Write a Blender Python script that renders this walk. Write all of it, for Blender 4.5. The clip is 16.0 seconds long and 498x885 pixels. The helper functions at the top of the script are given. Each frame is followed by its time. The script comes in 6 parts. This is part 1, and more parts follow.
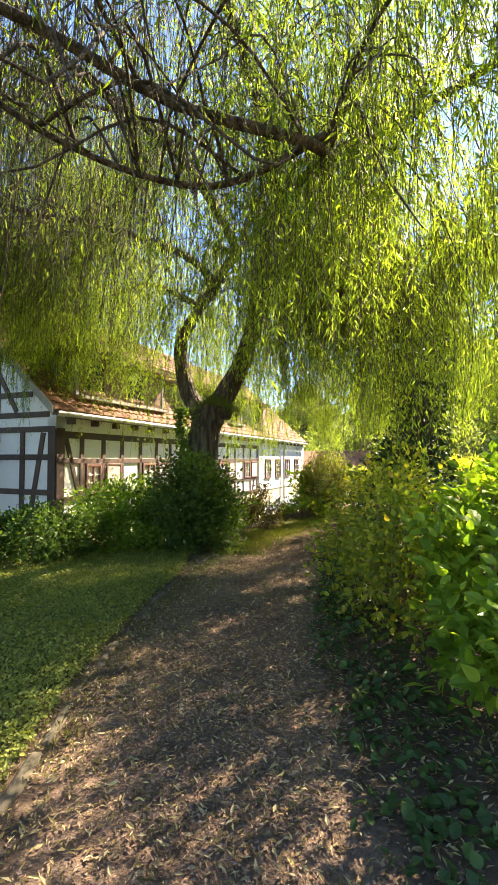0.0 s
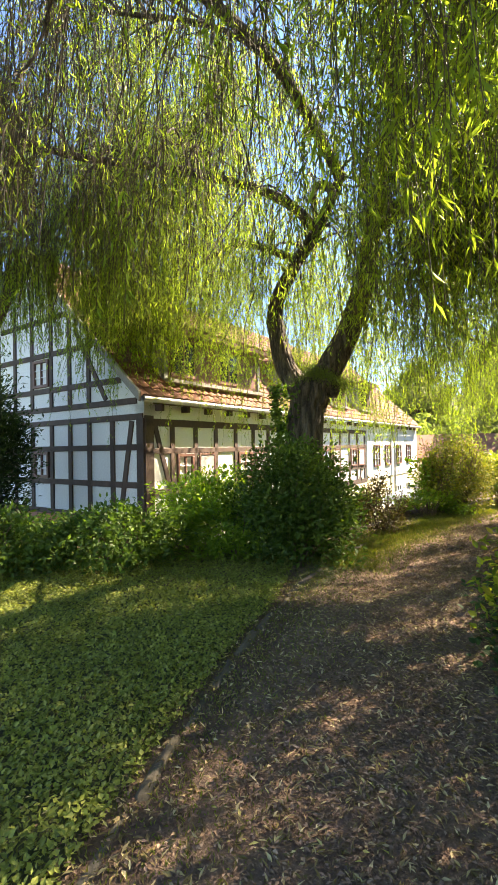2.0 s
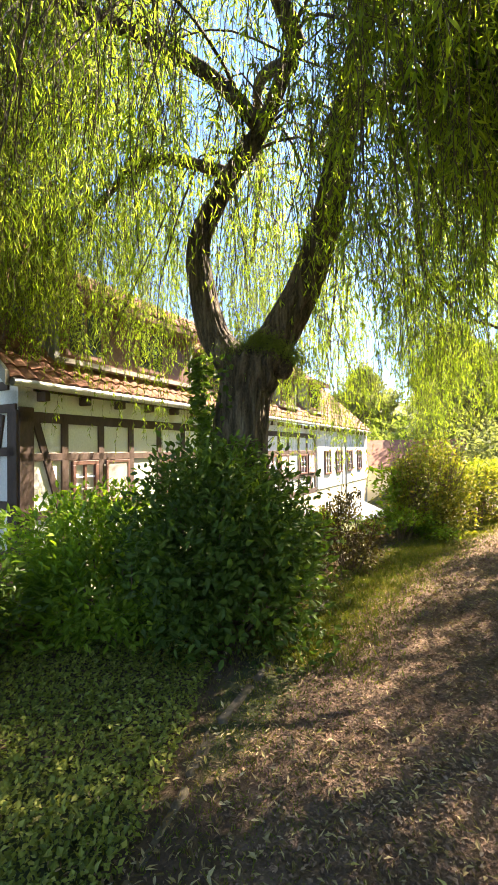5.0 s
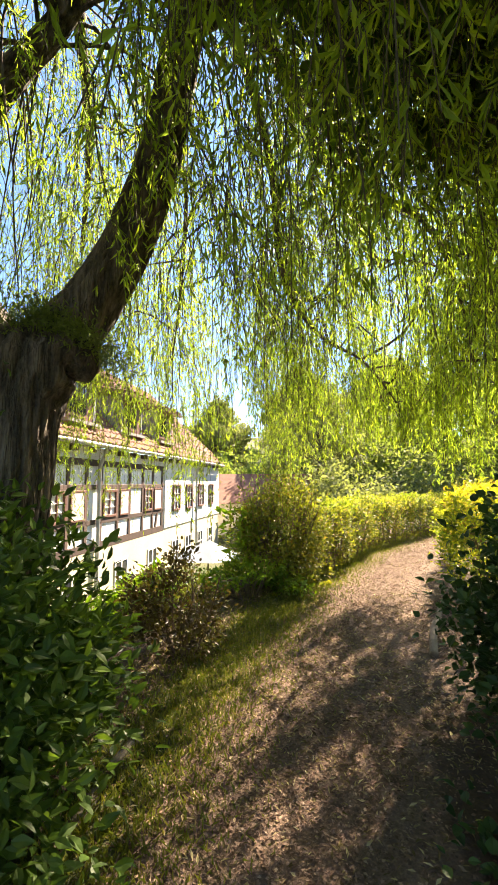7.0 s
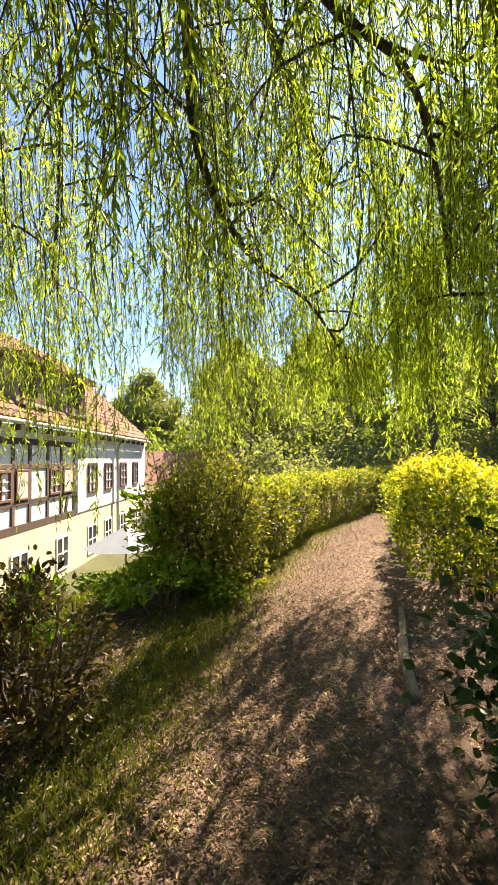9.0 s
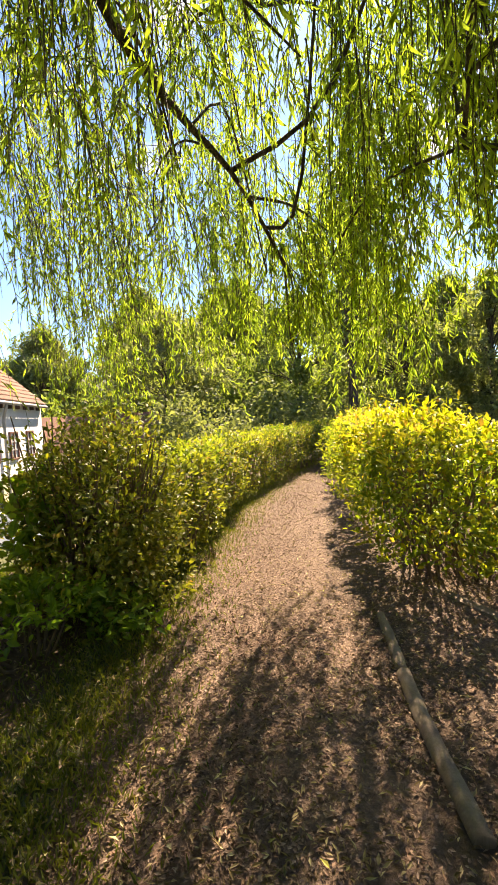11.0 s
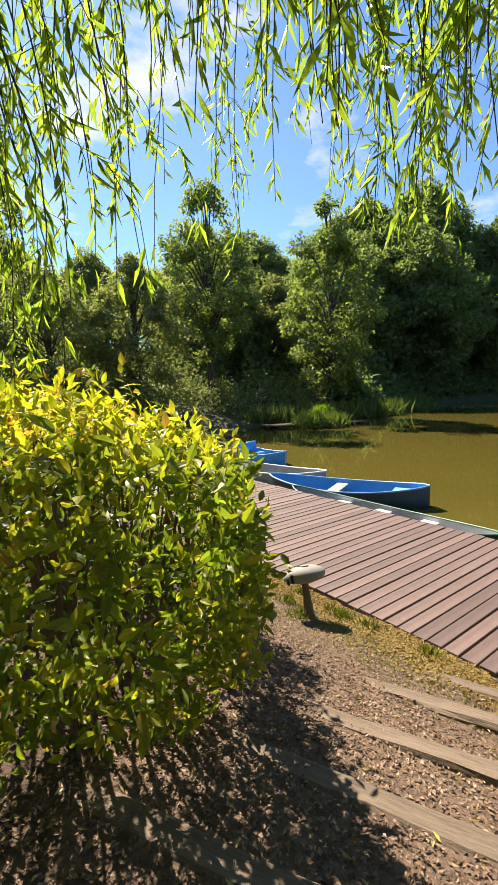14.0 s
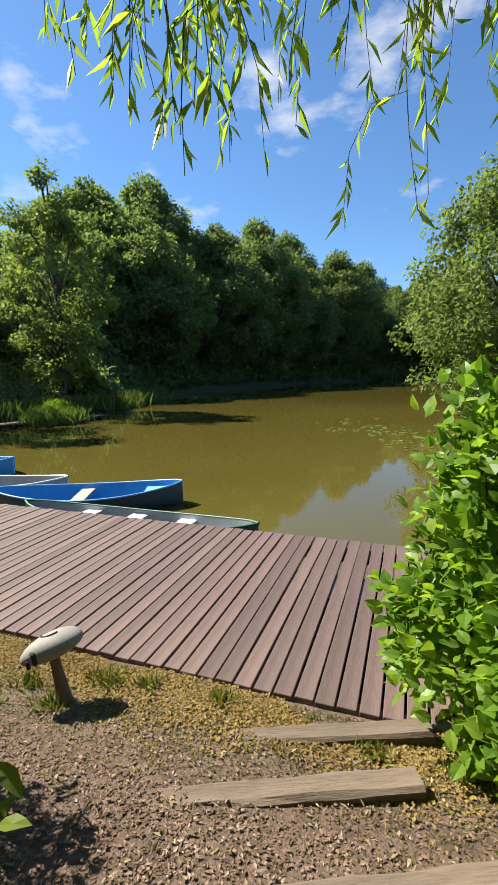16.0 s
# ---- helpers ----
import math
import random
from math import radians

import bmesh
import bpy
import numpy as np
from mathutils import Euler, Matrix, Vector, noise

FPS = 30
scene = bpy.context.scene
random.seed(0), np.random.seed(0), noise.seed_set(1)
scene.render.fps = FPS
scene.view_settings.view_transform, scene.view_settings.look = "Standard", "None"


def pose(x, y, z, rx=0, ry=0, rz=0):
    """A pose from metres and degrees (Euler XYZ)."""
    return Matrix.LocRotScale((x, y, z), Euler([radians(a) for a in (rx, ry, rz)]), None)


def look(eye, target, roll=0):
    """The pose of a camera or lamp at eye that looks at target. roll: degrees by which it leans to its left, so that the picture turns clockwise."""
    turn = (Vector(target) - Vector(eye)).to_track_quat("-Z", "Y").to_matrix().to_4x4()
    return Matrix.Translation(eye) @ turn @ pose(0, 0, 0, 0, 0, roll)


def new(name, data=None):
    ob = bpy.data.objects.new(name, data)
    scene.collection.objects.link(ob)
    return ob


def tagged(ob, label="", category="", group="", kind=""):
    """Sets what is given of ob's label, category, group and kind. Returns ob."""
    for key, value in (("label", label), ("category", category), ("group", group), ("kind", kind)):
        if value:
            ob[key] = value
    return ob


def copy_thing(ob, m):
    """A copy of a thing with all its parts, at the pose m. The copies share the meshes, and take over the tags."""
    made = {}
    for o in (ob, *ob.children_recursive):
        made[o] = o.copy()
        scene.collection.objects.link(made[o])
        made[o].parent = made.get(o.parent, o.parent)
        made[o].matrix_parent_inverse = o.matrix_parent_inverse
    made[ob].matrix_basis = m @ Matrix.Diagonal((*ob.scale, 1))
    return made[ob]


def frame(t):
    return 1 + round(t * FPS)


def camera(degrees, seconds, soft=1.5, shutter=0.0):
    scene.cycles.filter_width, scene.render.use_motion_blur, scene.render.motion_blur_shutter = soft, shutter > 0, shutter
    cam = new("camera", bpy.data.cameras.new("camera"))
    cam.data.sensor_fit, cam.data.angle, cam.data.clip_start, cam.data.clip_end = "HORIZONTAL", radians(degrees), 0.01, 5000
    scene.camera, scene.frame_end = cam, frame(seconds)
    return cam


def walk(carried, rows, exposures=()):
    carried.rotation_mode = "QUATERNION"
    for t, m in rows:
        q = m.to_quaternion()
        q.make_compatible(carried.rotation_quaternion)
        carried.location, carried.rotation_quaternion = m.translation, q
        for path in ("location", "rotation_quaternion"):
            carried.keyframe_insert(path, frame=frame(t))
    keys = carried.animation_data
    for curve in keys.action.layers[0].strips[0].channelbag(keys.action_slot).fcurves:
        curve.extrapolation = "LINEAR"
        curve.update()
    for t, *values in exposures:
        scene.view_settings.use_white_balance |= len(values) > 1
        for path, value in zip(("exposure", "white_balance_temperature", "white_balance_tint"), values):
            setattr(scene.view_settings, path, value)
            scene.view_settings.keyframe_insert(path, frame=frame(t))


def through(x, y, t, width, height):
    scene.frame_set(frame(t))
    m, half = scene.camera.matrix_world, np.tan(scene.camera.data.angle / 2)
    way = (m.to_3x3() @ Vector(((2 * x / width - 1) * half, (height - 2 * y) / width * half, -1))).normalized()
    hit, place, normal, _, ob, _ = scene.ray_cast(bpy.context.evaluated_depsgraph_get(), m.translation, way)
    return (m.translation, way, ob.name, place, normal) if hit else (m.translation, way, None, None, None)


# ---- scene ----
cam = camera(58.1, 16.0, soft=1.6)
METRES, EYE, TILT, LEAN, TURN = 12.0, 1.5, 2.1, 0.0, 0.0
ROWS = [
    (0.0, 0.0, 0.0, 0.0, -0.0, 0.0, -0.0),
    (0.5, -0.0024, 0.0315, -0.0021, 4.89, -0.89, 0.89),
    (1.0, -0.0064, 0.0617, -0.0027, 9.41, -1.37, 1.62),
    (1.5, -0.0101, 0.0934, -0.0034, 12.1, -1.89, 1.71),
    (2.0, -0.0144, 0.126, -0.0042, 12.8, -1.48, 1.48),
    (2.5, -0.016, 0.16, -0.0065, 13.03, -1.02, 1.51),
    (3.0, -0.0211, 0.1935, -0.009, 12.41, -1.14, 1.54),
    (5.5, -0.0249, 0.3603, -0.0108, 2.63, -0.71, 0.19),
    (6.0, -0.0161, 0.3918, -0.0092, -1.98, 1.91, -0.71),
    (6.5, -0.0042, 0.4211, -0.0093, -7.34, 3.59, -0.95),
    (7.0, 0.0031, 0.4523, -0.0106, -12.16, 3.06, -0.59),
    (7.5, 0.015, 0.4786, -0.011, -14.77, 2.49, -0.53),
    (8.0, 0.0274, 0.5067, -0.0125, -17.95, 1.72, -0.32),
    (10.5, 0.0824, 0.6651, -0.0214, -26.05, -3.35, 1.64),
    (11.0, 0.0989, 0.6931, -0.0218, -31.33, -5.15, 2.34),
    (11.5, 0.121, 0.7192, -0.0244, -35.96, -6.02, 1.94),
    (12.0, 0.1478, 0.7441, -0.0282, -41.53, -6.96, 1.86),
    (12.5, 0.1754, 0.7625, -0.0287, -47.7, -7.89, 1.03),
    (13.0, 0.2043, 0.7805, -0.0285, -56.41, -8.18, 0.19),
    (13.5, 0.2324, 0.7959, -0.0279, -66.13, -8.04, -0.32),
    (14.0, 0.2586, 0.8065, -0.0284, -73.94, -7.92, -0.42),
    (14.5, 0.281, 0.8173, -0.0284, -83.67, -7.72, -0.49),
    (15.0, 0.2999, 0.8221, -0.0289, -93.9, -8.25, -0.65),
    (15.5, 0.3178, 0.8188, -0.0288, -100.96, -8.5, -0.55),
    (16.0, 0.3373, 0.818, -0.0302, -106.54, -8.52, -0.74),
]
walk(cam, [(t, pose(0, 0, EYE, TILT, LEAN, TURN) @ pose(METRES * x, METRES * y, METRES * z, 90 + pitch, roll, yaw)) for t, x, y, z, yaw, pitch, roll in ROWS],
     exposures=[(0.0, 2.75, 8900, 14), (3.0, 2.95, 8900, 16), (5.5, 2.9, 8600, 18), (8.0, 2.3, 8600, 18), (10.5, 2.1, 9200, 20), (12.5, 1.9, 8700, 18), (14.0, 1.5, 7600, 13), (16.0, 1.25, 6800, 8)])

# ---- sky, sun ----
SUN_AZ, SUN_EL = 46.0, 47.0
world = bpy.data.worlds.new("sky")
scene.world = world
world.use_nodes = True
wn, wl = world.node_tree.nodes, world.node_tree.links
wn.clear()
sky = wn.new("ShaderNodeTexSky")
sky.sky_type, sky.sun_disc = "NISHITA", False
sky.sun_elevation, sky.sun_rotation = radians(SUN_EL), radians(SUN_AZ)
sky.air_density, sky.dust_density, sky.ozone_density = 1.0, 0.2, 1.5
w_tex = wn.new("ShaderNodeTexCoord")
w_map = wn.new("ShaderNodeMapping")
w_map.inputs["Scale"].default_value = (1.0, 1.0, 2.2)
w_map.inputs["Location"].default_value = (0.35, 0.1, 0.0)
w_noise = wn.new("ShaderNodeTexNoise")
w_noise.inputs["Scale"].default_value, w_noise.inputs["Detail"].default_value, w_noise.inputs["Roughness"].default_value = 3.2, 7.0, 0.58
w_ramp = wn.new("ShaderNodeValToRGB")
w_ramp.color_ramp.elements[0].position, w_ramp.color_ramp.elements[1].position = 0.6, 0.78
w_mix = wn.new("ShaderNodeMix")
w_mix.data_type = "RGBA"
w_mix.inputs["B"].default_value = (7.0, 7.2, 7.6, 1)
w_bg = wn.new("ShaderNodeBackground")
w_bg.inputs["Strength"].default_value = 0.062
w_out = wn.new("ShaderNodeOutputWorld")
wl.new(w_tex.outputs["Generated"], w_map.inputs["Vector"])
wl.new(w_map.outputs["Vector"], w_noise.inputs["Vector"])
wl.new(w_noise.outputs["Fac"], w_ramp.inputs["Fac"])
wl.new(w_ramp.outputs["Color"], w_mix.inputs["Factor"])
w_tint = wn.new("ShaderNodeMix")
w_tint.data_type, w_tint.blend_type = "RGBA", "MULTIPLY"
w_tint.inputs["Factor"].default_value = 1.0
w_tint.inputs["B"].default_value = (0.66, 0.96, 1.27, 1)
wl.new(sky.outputs["Color"], w_tint.inputs["A"])
wl.new(w_tint.outputs["Result"], w_mix.inputs["A"])
wl.new(w_mix.outputs["Result"], w_bg.inputs["Color"])
wl.new(w_bg.outputs["Background"], w_out.inputs["Surface"])

sun = new("sun", bpy.data.lights.new("sun", "SUN"))
sun.data.energy, sun.data.angle, sun.data.color = 5.0, radians(0.55), (1.0, 0.95, 0.86)
az, el = radians(SUN_AZ), radians(SUN_EL)
sun.matrix_world = look((20 * math.sin(az) * math.cos(el), 20 * math.cos(az) * math.cos(el), 20 * math.sin(el)), (0, 0, 0))

# ---- materials ----


def nodes_of(name):
    m = bpy.data.materials.new(name)
    m.use_nodes = True
    nt = m.node_tree
    return m, nt, nt.nodes["Principled BSDF"], nt.nodes["Material Output"]


def ramp(nt, fac, stops):
    r = nt.nodes.new("ShaderNodeValToRGB")
    els = r.color_ramp.elements
    while len(els) < len(stops):
        els.new(0.5)
    for e, (p, c) in zip(els, stops):
        e.position, e.color = p, (*c, 1)
    nt.links.new(fac, r.inputs["Fac"])
    return r.outputs["Color"]


def noise_fac(nt, scale, detail=4.0, rough=0.6, stretch=(1, 1, 1), coords="Object"):
    tc = nt.nodes.new("ShaderNodeTexCoord")
    mp = nt.nodes.new("ShaderNodeMapping")
    mp.inputs["Scale"].default_value = stretch
    nz = nt.nodes.new("ShaderNodeTexNoise")
    nz.inputs["Scale"].default_value, nz.inputs["Detail"].default_value, nz.inputs["Roughness"].default_value = scale, detail, rough
    nt.links.new(tc.outputs[coords], mp.inputs["Vector"])
    nt.links.new(mp.outputs["Vector"], nz.inputs["Vector"])
    return nz.outputs["Fac"]


def mixc(nt, fac, a, b, blend="MIX"):
    m = nt.nodes.new("ShaderNodeMix")
    m.data_type, m.blend_type = "RGBA", blend
    for sock, v in ((m.inputs["Factor"], fac), (m.inputs["A"], a), (m.inputs["B"], b)):
        if isinstance(v, (int, float)):
            sock.default_value = v
        elif isinstance(v, tuple):
            sock.default_value = (*v, 1)
        else:
            nt.links.new(v, sock)
    return m.outputs["Result"]


def bump_to(nt, bsdf, height, strength, dist):
    b = nt.nodes.new("ShaderNodeBump")
    b.inputs["Strength"].default_value, b.inputs["Distance"].default_value = strength, dist
    nt.links.new(height, b.inputs["Height"])
    nt.links.new(b.outputs["Normal"], bsdf.inputs["Normal"])


def surface(name, dark, light, scale=3.0, fine=40.0, rough=0.8, bump=0.4, dist=0.01, stretch=(1, 1, 1), metal=0.0, vary=0.0):
    """Two scales of variation between two colours, with matching relief; vary: a shift of tone from piece to piece."""
    m, nt, b, _ = nodes_of(name)
    big, small = noise_fac(nt, scale, 4, 0.6, stretch), noise_fac(nt, fine, 5, 0.7, stretch)
    c1 = ramp(nt, big, [(0.3, dark), (0.7, light)])
    c2 = ramp(nt, small, [(0.25, tuple(0.6 * v for v in dark)), (0.75, tuple(min(1, 1.15 * v) for v in light))])
    col = mixc(nt, 0.45, c1, c2)
    if vary:
        oi = nt.nodes.new("ShaderNodeObjectInfo")
        tone = ramp(nt, oi.outputs["Random"], [(0.0, (1 - vary,) * 3), (1.0, (1 + vary * 0.5,) * 3)])
        col = mixc(nt, 1.0, col, tone, "MULTIPLY")
    nt.links.new(col, b.inputs["Base Color"])
    b.inputs["Roughness"].default_value, b.inputs["Metallic"].default_value = rough, metal
    bump_to(nt, b, small, bump, dist)
    return m


def leaf_material(name, stops, through=0.45, rough=0.4, lit=1.6):
    """Thin leaves: each leaf takes its own tone, and lets part of the light through."""
    m, nt, b, out = nodes_of(name)
    geo = nt.nodes.new("ShaderNodeNewGeometry")
    col = ramp(nt, geo.outputs["Random Per Island"], stops)
    mottled = mixc(nt, 0.25, col, ramp(nt, noise_fac(nt, 1.3, 3), [(0.3, tuple(0.55 * v for v in stops[0][1])), (0.7, stops[-1][1])]))
    nt.links.new(mottled, b.inputs["Base Color"])
    b.inputs["Roughness"].default_value = rough
    b.inputs["Specular IOR Level"].default_value = 0.22
    tr = nt.nodes.new("ShaderNodeBsdfTranslucent")
    bright = mixc(nt, 1.0, mottled, (lit * 1.1, lit * 1.1, lit * 0.5), "MULTIPLY")
    nt.links.new(bright, tr.inputs["Color"])
    mx = nt.nodes.new("ShaderNodeMixShader")
    mx.inputs["Fac"].default_value = through
    nt.links.new(b.outputs["BSDF"], mx.inputs[1])
    nt.links.new(tr.outputs["BSDF"], mx.inputs[2])
    nt.links.new(mx.outputs["Shader"], out.inputs["Surface"])
    return m


M_BARK, nt, b, out = nodes_of("willow_bark")
# furrow shade is put into the colour: near-black cracks, pale ridges
cracks, grit = noise_fac(nt, 17, 3, 0.55, (1, 1, 0.13)), noise_fac(nt, 60, 4, 0.7, (1, 1, 0.5))
ridges = ramp(nt, cracks, [(0.4, (0.01, 0.008, 0.006)), (0.5, (0.055, 0.041, 0.03)), (0.62, (0.16, 0.128, 0.096))])
nt.links.new(mixc(nt, 0.35, ridges, ramp(nt, grit, [(0.3, (0.02, 0.015, 0.011)), (0.75, (0.2, 0.165, 0.12))])), b.inputs["Base Color"])
b.inputs["Roughness"].default_value = 0.95
bump_to(nt, b, cracks, 1.0, 0.12)
M_TWIG = surface("twig", (0.035, 0.027, 0.015), (0.1, 0.078, 0.04), 5, 30, 0.8)
M_STEM = surface("shrub_stem", (0.06, 0.04, 0.025), (0.2, 0.14, 0.085), 6, 40, 0.85)
M_MOSS = surface("moss", (0.07, 0.11, 0.015), (0.2, 0.27, 0.045), 9, 60, 1.0, 1.0, 0.02)
M_WILLOW = leaf_material("willow_leaf", [(0.0, (0.07, 0.118, 0.026)), (0.6, (0.122, 0.19, 0.038)), (1.0, (0.23, 0.29, 0.05))], 0.6, 0.42, 2.6)
M_HEDGE = leaf_material("hedge_leaf", [(0.0, (0.07, 0.13, 0.02)), (0.6, (0.16, 0.23, 0.03)), (0.92, (0.36, 0.37, 0.045)), (1.0, (0.3, 0.19, 0.06))], 0.45, 0.42, 1.9)
# paler, yellower leaves for the hedge top: some sunlight is in their colour
M_HEDGE_TOP = leaf_material("hedge_top_leaf", [(0.0, (0.24, 0.32, 0.03)), (0.7, (0.43, 0.43, 0.05)), (0.85, (0.4, 0.33, 0.06)), (1.0, (0.33, 0.17, 0.06))], 0.45, 0.42, 1.7)
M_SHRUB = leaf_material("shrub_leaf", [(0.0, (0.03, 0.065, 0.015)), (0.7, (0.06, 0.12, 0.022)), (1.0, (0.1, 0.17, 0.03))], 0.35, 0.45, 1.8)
M_FERN = leaf_material("light_shrub_leaf", [(0.0, (0.07, 0.15, 0.02)), (0.7, (0.14, 0.26, 0.03)), (1.0, (0.26, 0.36, 0.05))], 0.45, 0.4, 1.7)
M_BUSH = leaf_material("bush_leaf", [(0.0, (0.07, 0.1, 0.02)), (0.5, (0.13, 0.17, 0.03)), (0.9, (0.24, 0.26, 0.04)), (1.0, (0.2, 0.12, 0.045))], 0.4, 0.45, 1.8)
M_IVY = leaf_material("ivy_leaf", [(0.0, (0.015, 0.04, 0.012)), (0.8, (0.035, 0.075, 0.02)), (1.0, (0.07, 0.13, 0.03))], 0.15, 0.5, 1.5)
M_RED = leaf_material("dark_red_leaf", [(0.0, (0.045, 0.03, 0.018)), (0.7, (0.085, 0.06, 0.025)), (1.0, (0.13, 0.13, 0.03))], 0.3, 0.4, 1.5)
M_FOREST = leaf_material("forest_leaf", [(0.0, (0.06, 0.095, 0.045)), (0.7, (0.115, 0.165, 0.07)), (1.0, (0.18, 0.23, 0.1))], 0.45, 0.6, 2.0)
M_BIRCH = leaf_material("birch_leaf", [(0.0, (0.08, 0.125, 0.045)), (0.7, (0.145, 0.2, 0.065)), (1.0, (0.22, 0.27, 0.095))], 0.42, 0.55, 1.8)
M_OLIVE = leaf_material("olive_tree_leaf", [(0.0, (0.1, 0.13, 0.06)), (0.7, (0.18, 0.215, 0.095)), (1.0, (0.26, 0.29, 0.14))], 0.4, 0.6, 1.7)
M_GRASS = leaf_material("grass_blade", [(0.0, (0.07, 0.11, 0.02)), (0.7, (0.13, 0.17, 0.03)), (1.0, (0.27, 0.25, 0.07))], 0.35, 0.5, 1.5)
M_LAWN = leaf_material("lawn_leaf", [(0.0, (0.09, 0.12, 0.022)), (0.7, (0.2, 0.25, 0.05)), (1.0, (0.34, 0.35, 0.1))], 0.3, 0.5, 1.6)
M_LITTER = leaf_material("fallen_leaf", [(0.0, (0.05, 0.03, 0.018)), (0.45, (0.17, 0.11, 0.065)), (0.85, (0.42, 0.33, 0.2)), (0.96, (0.55, 0.47, 0.3)), (1.0, (0.4, 0.38, 0.08))], 0.15, 0.6, 1.2)
M_TURF = leaf_material("dry_moss", [(0.0, (0.17, 0.1, 0.035)), (0.6, (0.27, 0.175, 0.055)), (1.0, (0.34, 0.26, 0.08))], 0.2, 0.7, 1.2)
M_CHIP = leaf_material("bark_chip", [(0.0, (0.05, 0.028, 0.018)), (0.5, (0.19, 0.11, 0.073)), (0.9, (0.29, 0.195, 0.14)), (1.0, (0.38, 0.28, 0.2))], 0.0, 0.8, 1.0)
M_PLASTER = surface("white_infill", (0.72, 0.72, 0.7), (0.85, 0.85, 0.83), 1.2, 30, 0.9, 0.2, 0.004)
M_CREAM = surface("cream_render", (0.56, 0.5, 0.34), (0.68, 0.62, 0.45), 0.9, 25, 0.9, 0.2, 0.004)
M_TIMBER = surface("dark_timber", (0.045, 0.03, 0.025), (0.12, 0.075, 0.06), 4, 40, 0.8, 0.5, 0.006, (1, 1, 0.3), vary=0.25)
M_FRAME = surface("red_brown_frame", (0.11, 0.05, 0.04), (0.19, 0.09, 0.07), 4, 40, 0.6, 0.2, 0.003)
M_SHUTTER = surface("pale_shutter", (0.42, 0.36, 0.35), (0.55, 0.49, 0.48), 2, 40, 0.7, 0.2, 0.003)
M_TILE = surface("clay_roof_tile", (0.13, 0.056, 0.036), (0.29, 0.135, 0.085), 2.5, 18, 0.85, 0.5, 0.01)
M_SLATE = surface("grey_slate", (0.12, 0.13, 0.14), (0.24, 0.25, 0.27), 3, 30, 0.6, 0.4, 0.006)
M_ZINC = surface("zinc", (0.36, 0.37, 0.38), (0.55, 0.56, 0.57), 3, 40, 0.45, 0.1, 0.002, metal=0.6)
M_VERGE = surface("grey_verge_board", (0.2, 0.185, 0.17), (0.36, 0.34, 0.32), 3, 40, 0.7, 0.2, 0.003)
M_BRICK = surface("red_brick", (0.3, 0.12, 0.08), (0.45, 0.2, 0.13), 5, 30, 0.9, 0.5, 0.006)
M_DECK = surface("red_stained_board", (0.06, 0.036, 0.03), (0.19, 0.122, 0.106), 1.6, 30, 0.75, 0.6, 0.004, (0.25, 4, 4), vary=0.3)
M_BEAM = surface("weathered_timber", (0.075, 0.05, 0.034), (0.22, 0.165, 0.12), 3, 35, 0.85, 0.7, 0.008, (0.3, 3, 3), vary=0.15)
M_LOG = surface("weathered_log", (0.09, 0.062, 0.042), (0.24, 0.185, 0.13), 4, 35, 0.85, 0.7, 0.006, (3, 3, 0.3))
M_STONE = surface("kerb_stone", (0.05, 0.042, 0.028), (0.14, 0.118, 0.082), 5, 40, 0.9, 0.6, 0.01, vary=0.2)
M_BLUE = surface("blue_boat_paint", (0.02, 0.27, 0.68), (0.03, 0.37, 0.86), 2, 30, 0.4, 0.1, 0.002)
M_LBLUE = surface("light_blue_paint", (0.12, 0.33, 0.62), (0.2, 0.45, 0.72), 2, 30, 0.45, 0.1, 0.002)
M_BLACK = surface("dark_hull", (0.025, 0.05, 0.07), (0.06, 0.1, 0.13), 2, 30, 0.5, 0.1, 0.002)
M_GREEN = surface("green_hull", (0.02, 0.09, 0.06), (0.05, 0.16, 0.1), 2, 30, 0.45, 0.1, 0.002)
M_GREY = surface("grey_boat_inside", (0.3, 0.32, 0.34), (0.45, 0.47, 0.49), 2, 30, 0.6, 0.1, 0.002)
M_WHITE = surface("white_plastic", (0.7, 0.71, 0.72), (0.84, 0.84, 0.84), 2, 30, 0.5, 0.1, 0.002)
M_WOOD = surface("grey_bench_wood", (0.3, 0.25, 0.19), (0.5, 0.43, 0.33), 4, 40, 0.8, 0.3, 0.003, (0.3, 3, 3))
M_LAMP = surface("grey_lamp_shell", (0.2, 0.19, 0.17), (0.3, 0.285, 0.26), 5, 60, 0.7, 0.2, 0.002)
M_DARK = surface("dark_opening", (0.01, 0.01, 0.01), (0.025, 0.025, 0.025), 5, 60, 0.8)
M_CANVAS = surface("pale_canvas", (0.17, 0.21, 0.25), (0.25, 0.29, 0.33), 2, 60, 0.9, 0.1, 0.002)

M_GLASS, g_nt, g_b, g_out = nodes_of("window_glass")
g_b.inputs["Base Color"].default_value = (0.03, 0.035, 0.04, 1)
g_b.inputs["Roughness"].default_value = 0.05

M_WATER, nt, b, out = nodes_of("muddy_water")
nt.links.new(ramp(nt, noise_fac(nt, 0.05, 3), [(0.3, (0.07, 0.058, 0.012)), (0.7, (0.10, 0.08, 0.018))]), b.inputs["Base Color"])
b.inputs["Roughness"].default_value, b.inputs["IOR"].default_value = 0.035, 1.33
bump_to(nt, b, noise_fac(nt, 1.6, 3, 0.5, (1, 1, 1)), 0.05, 0.03)


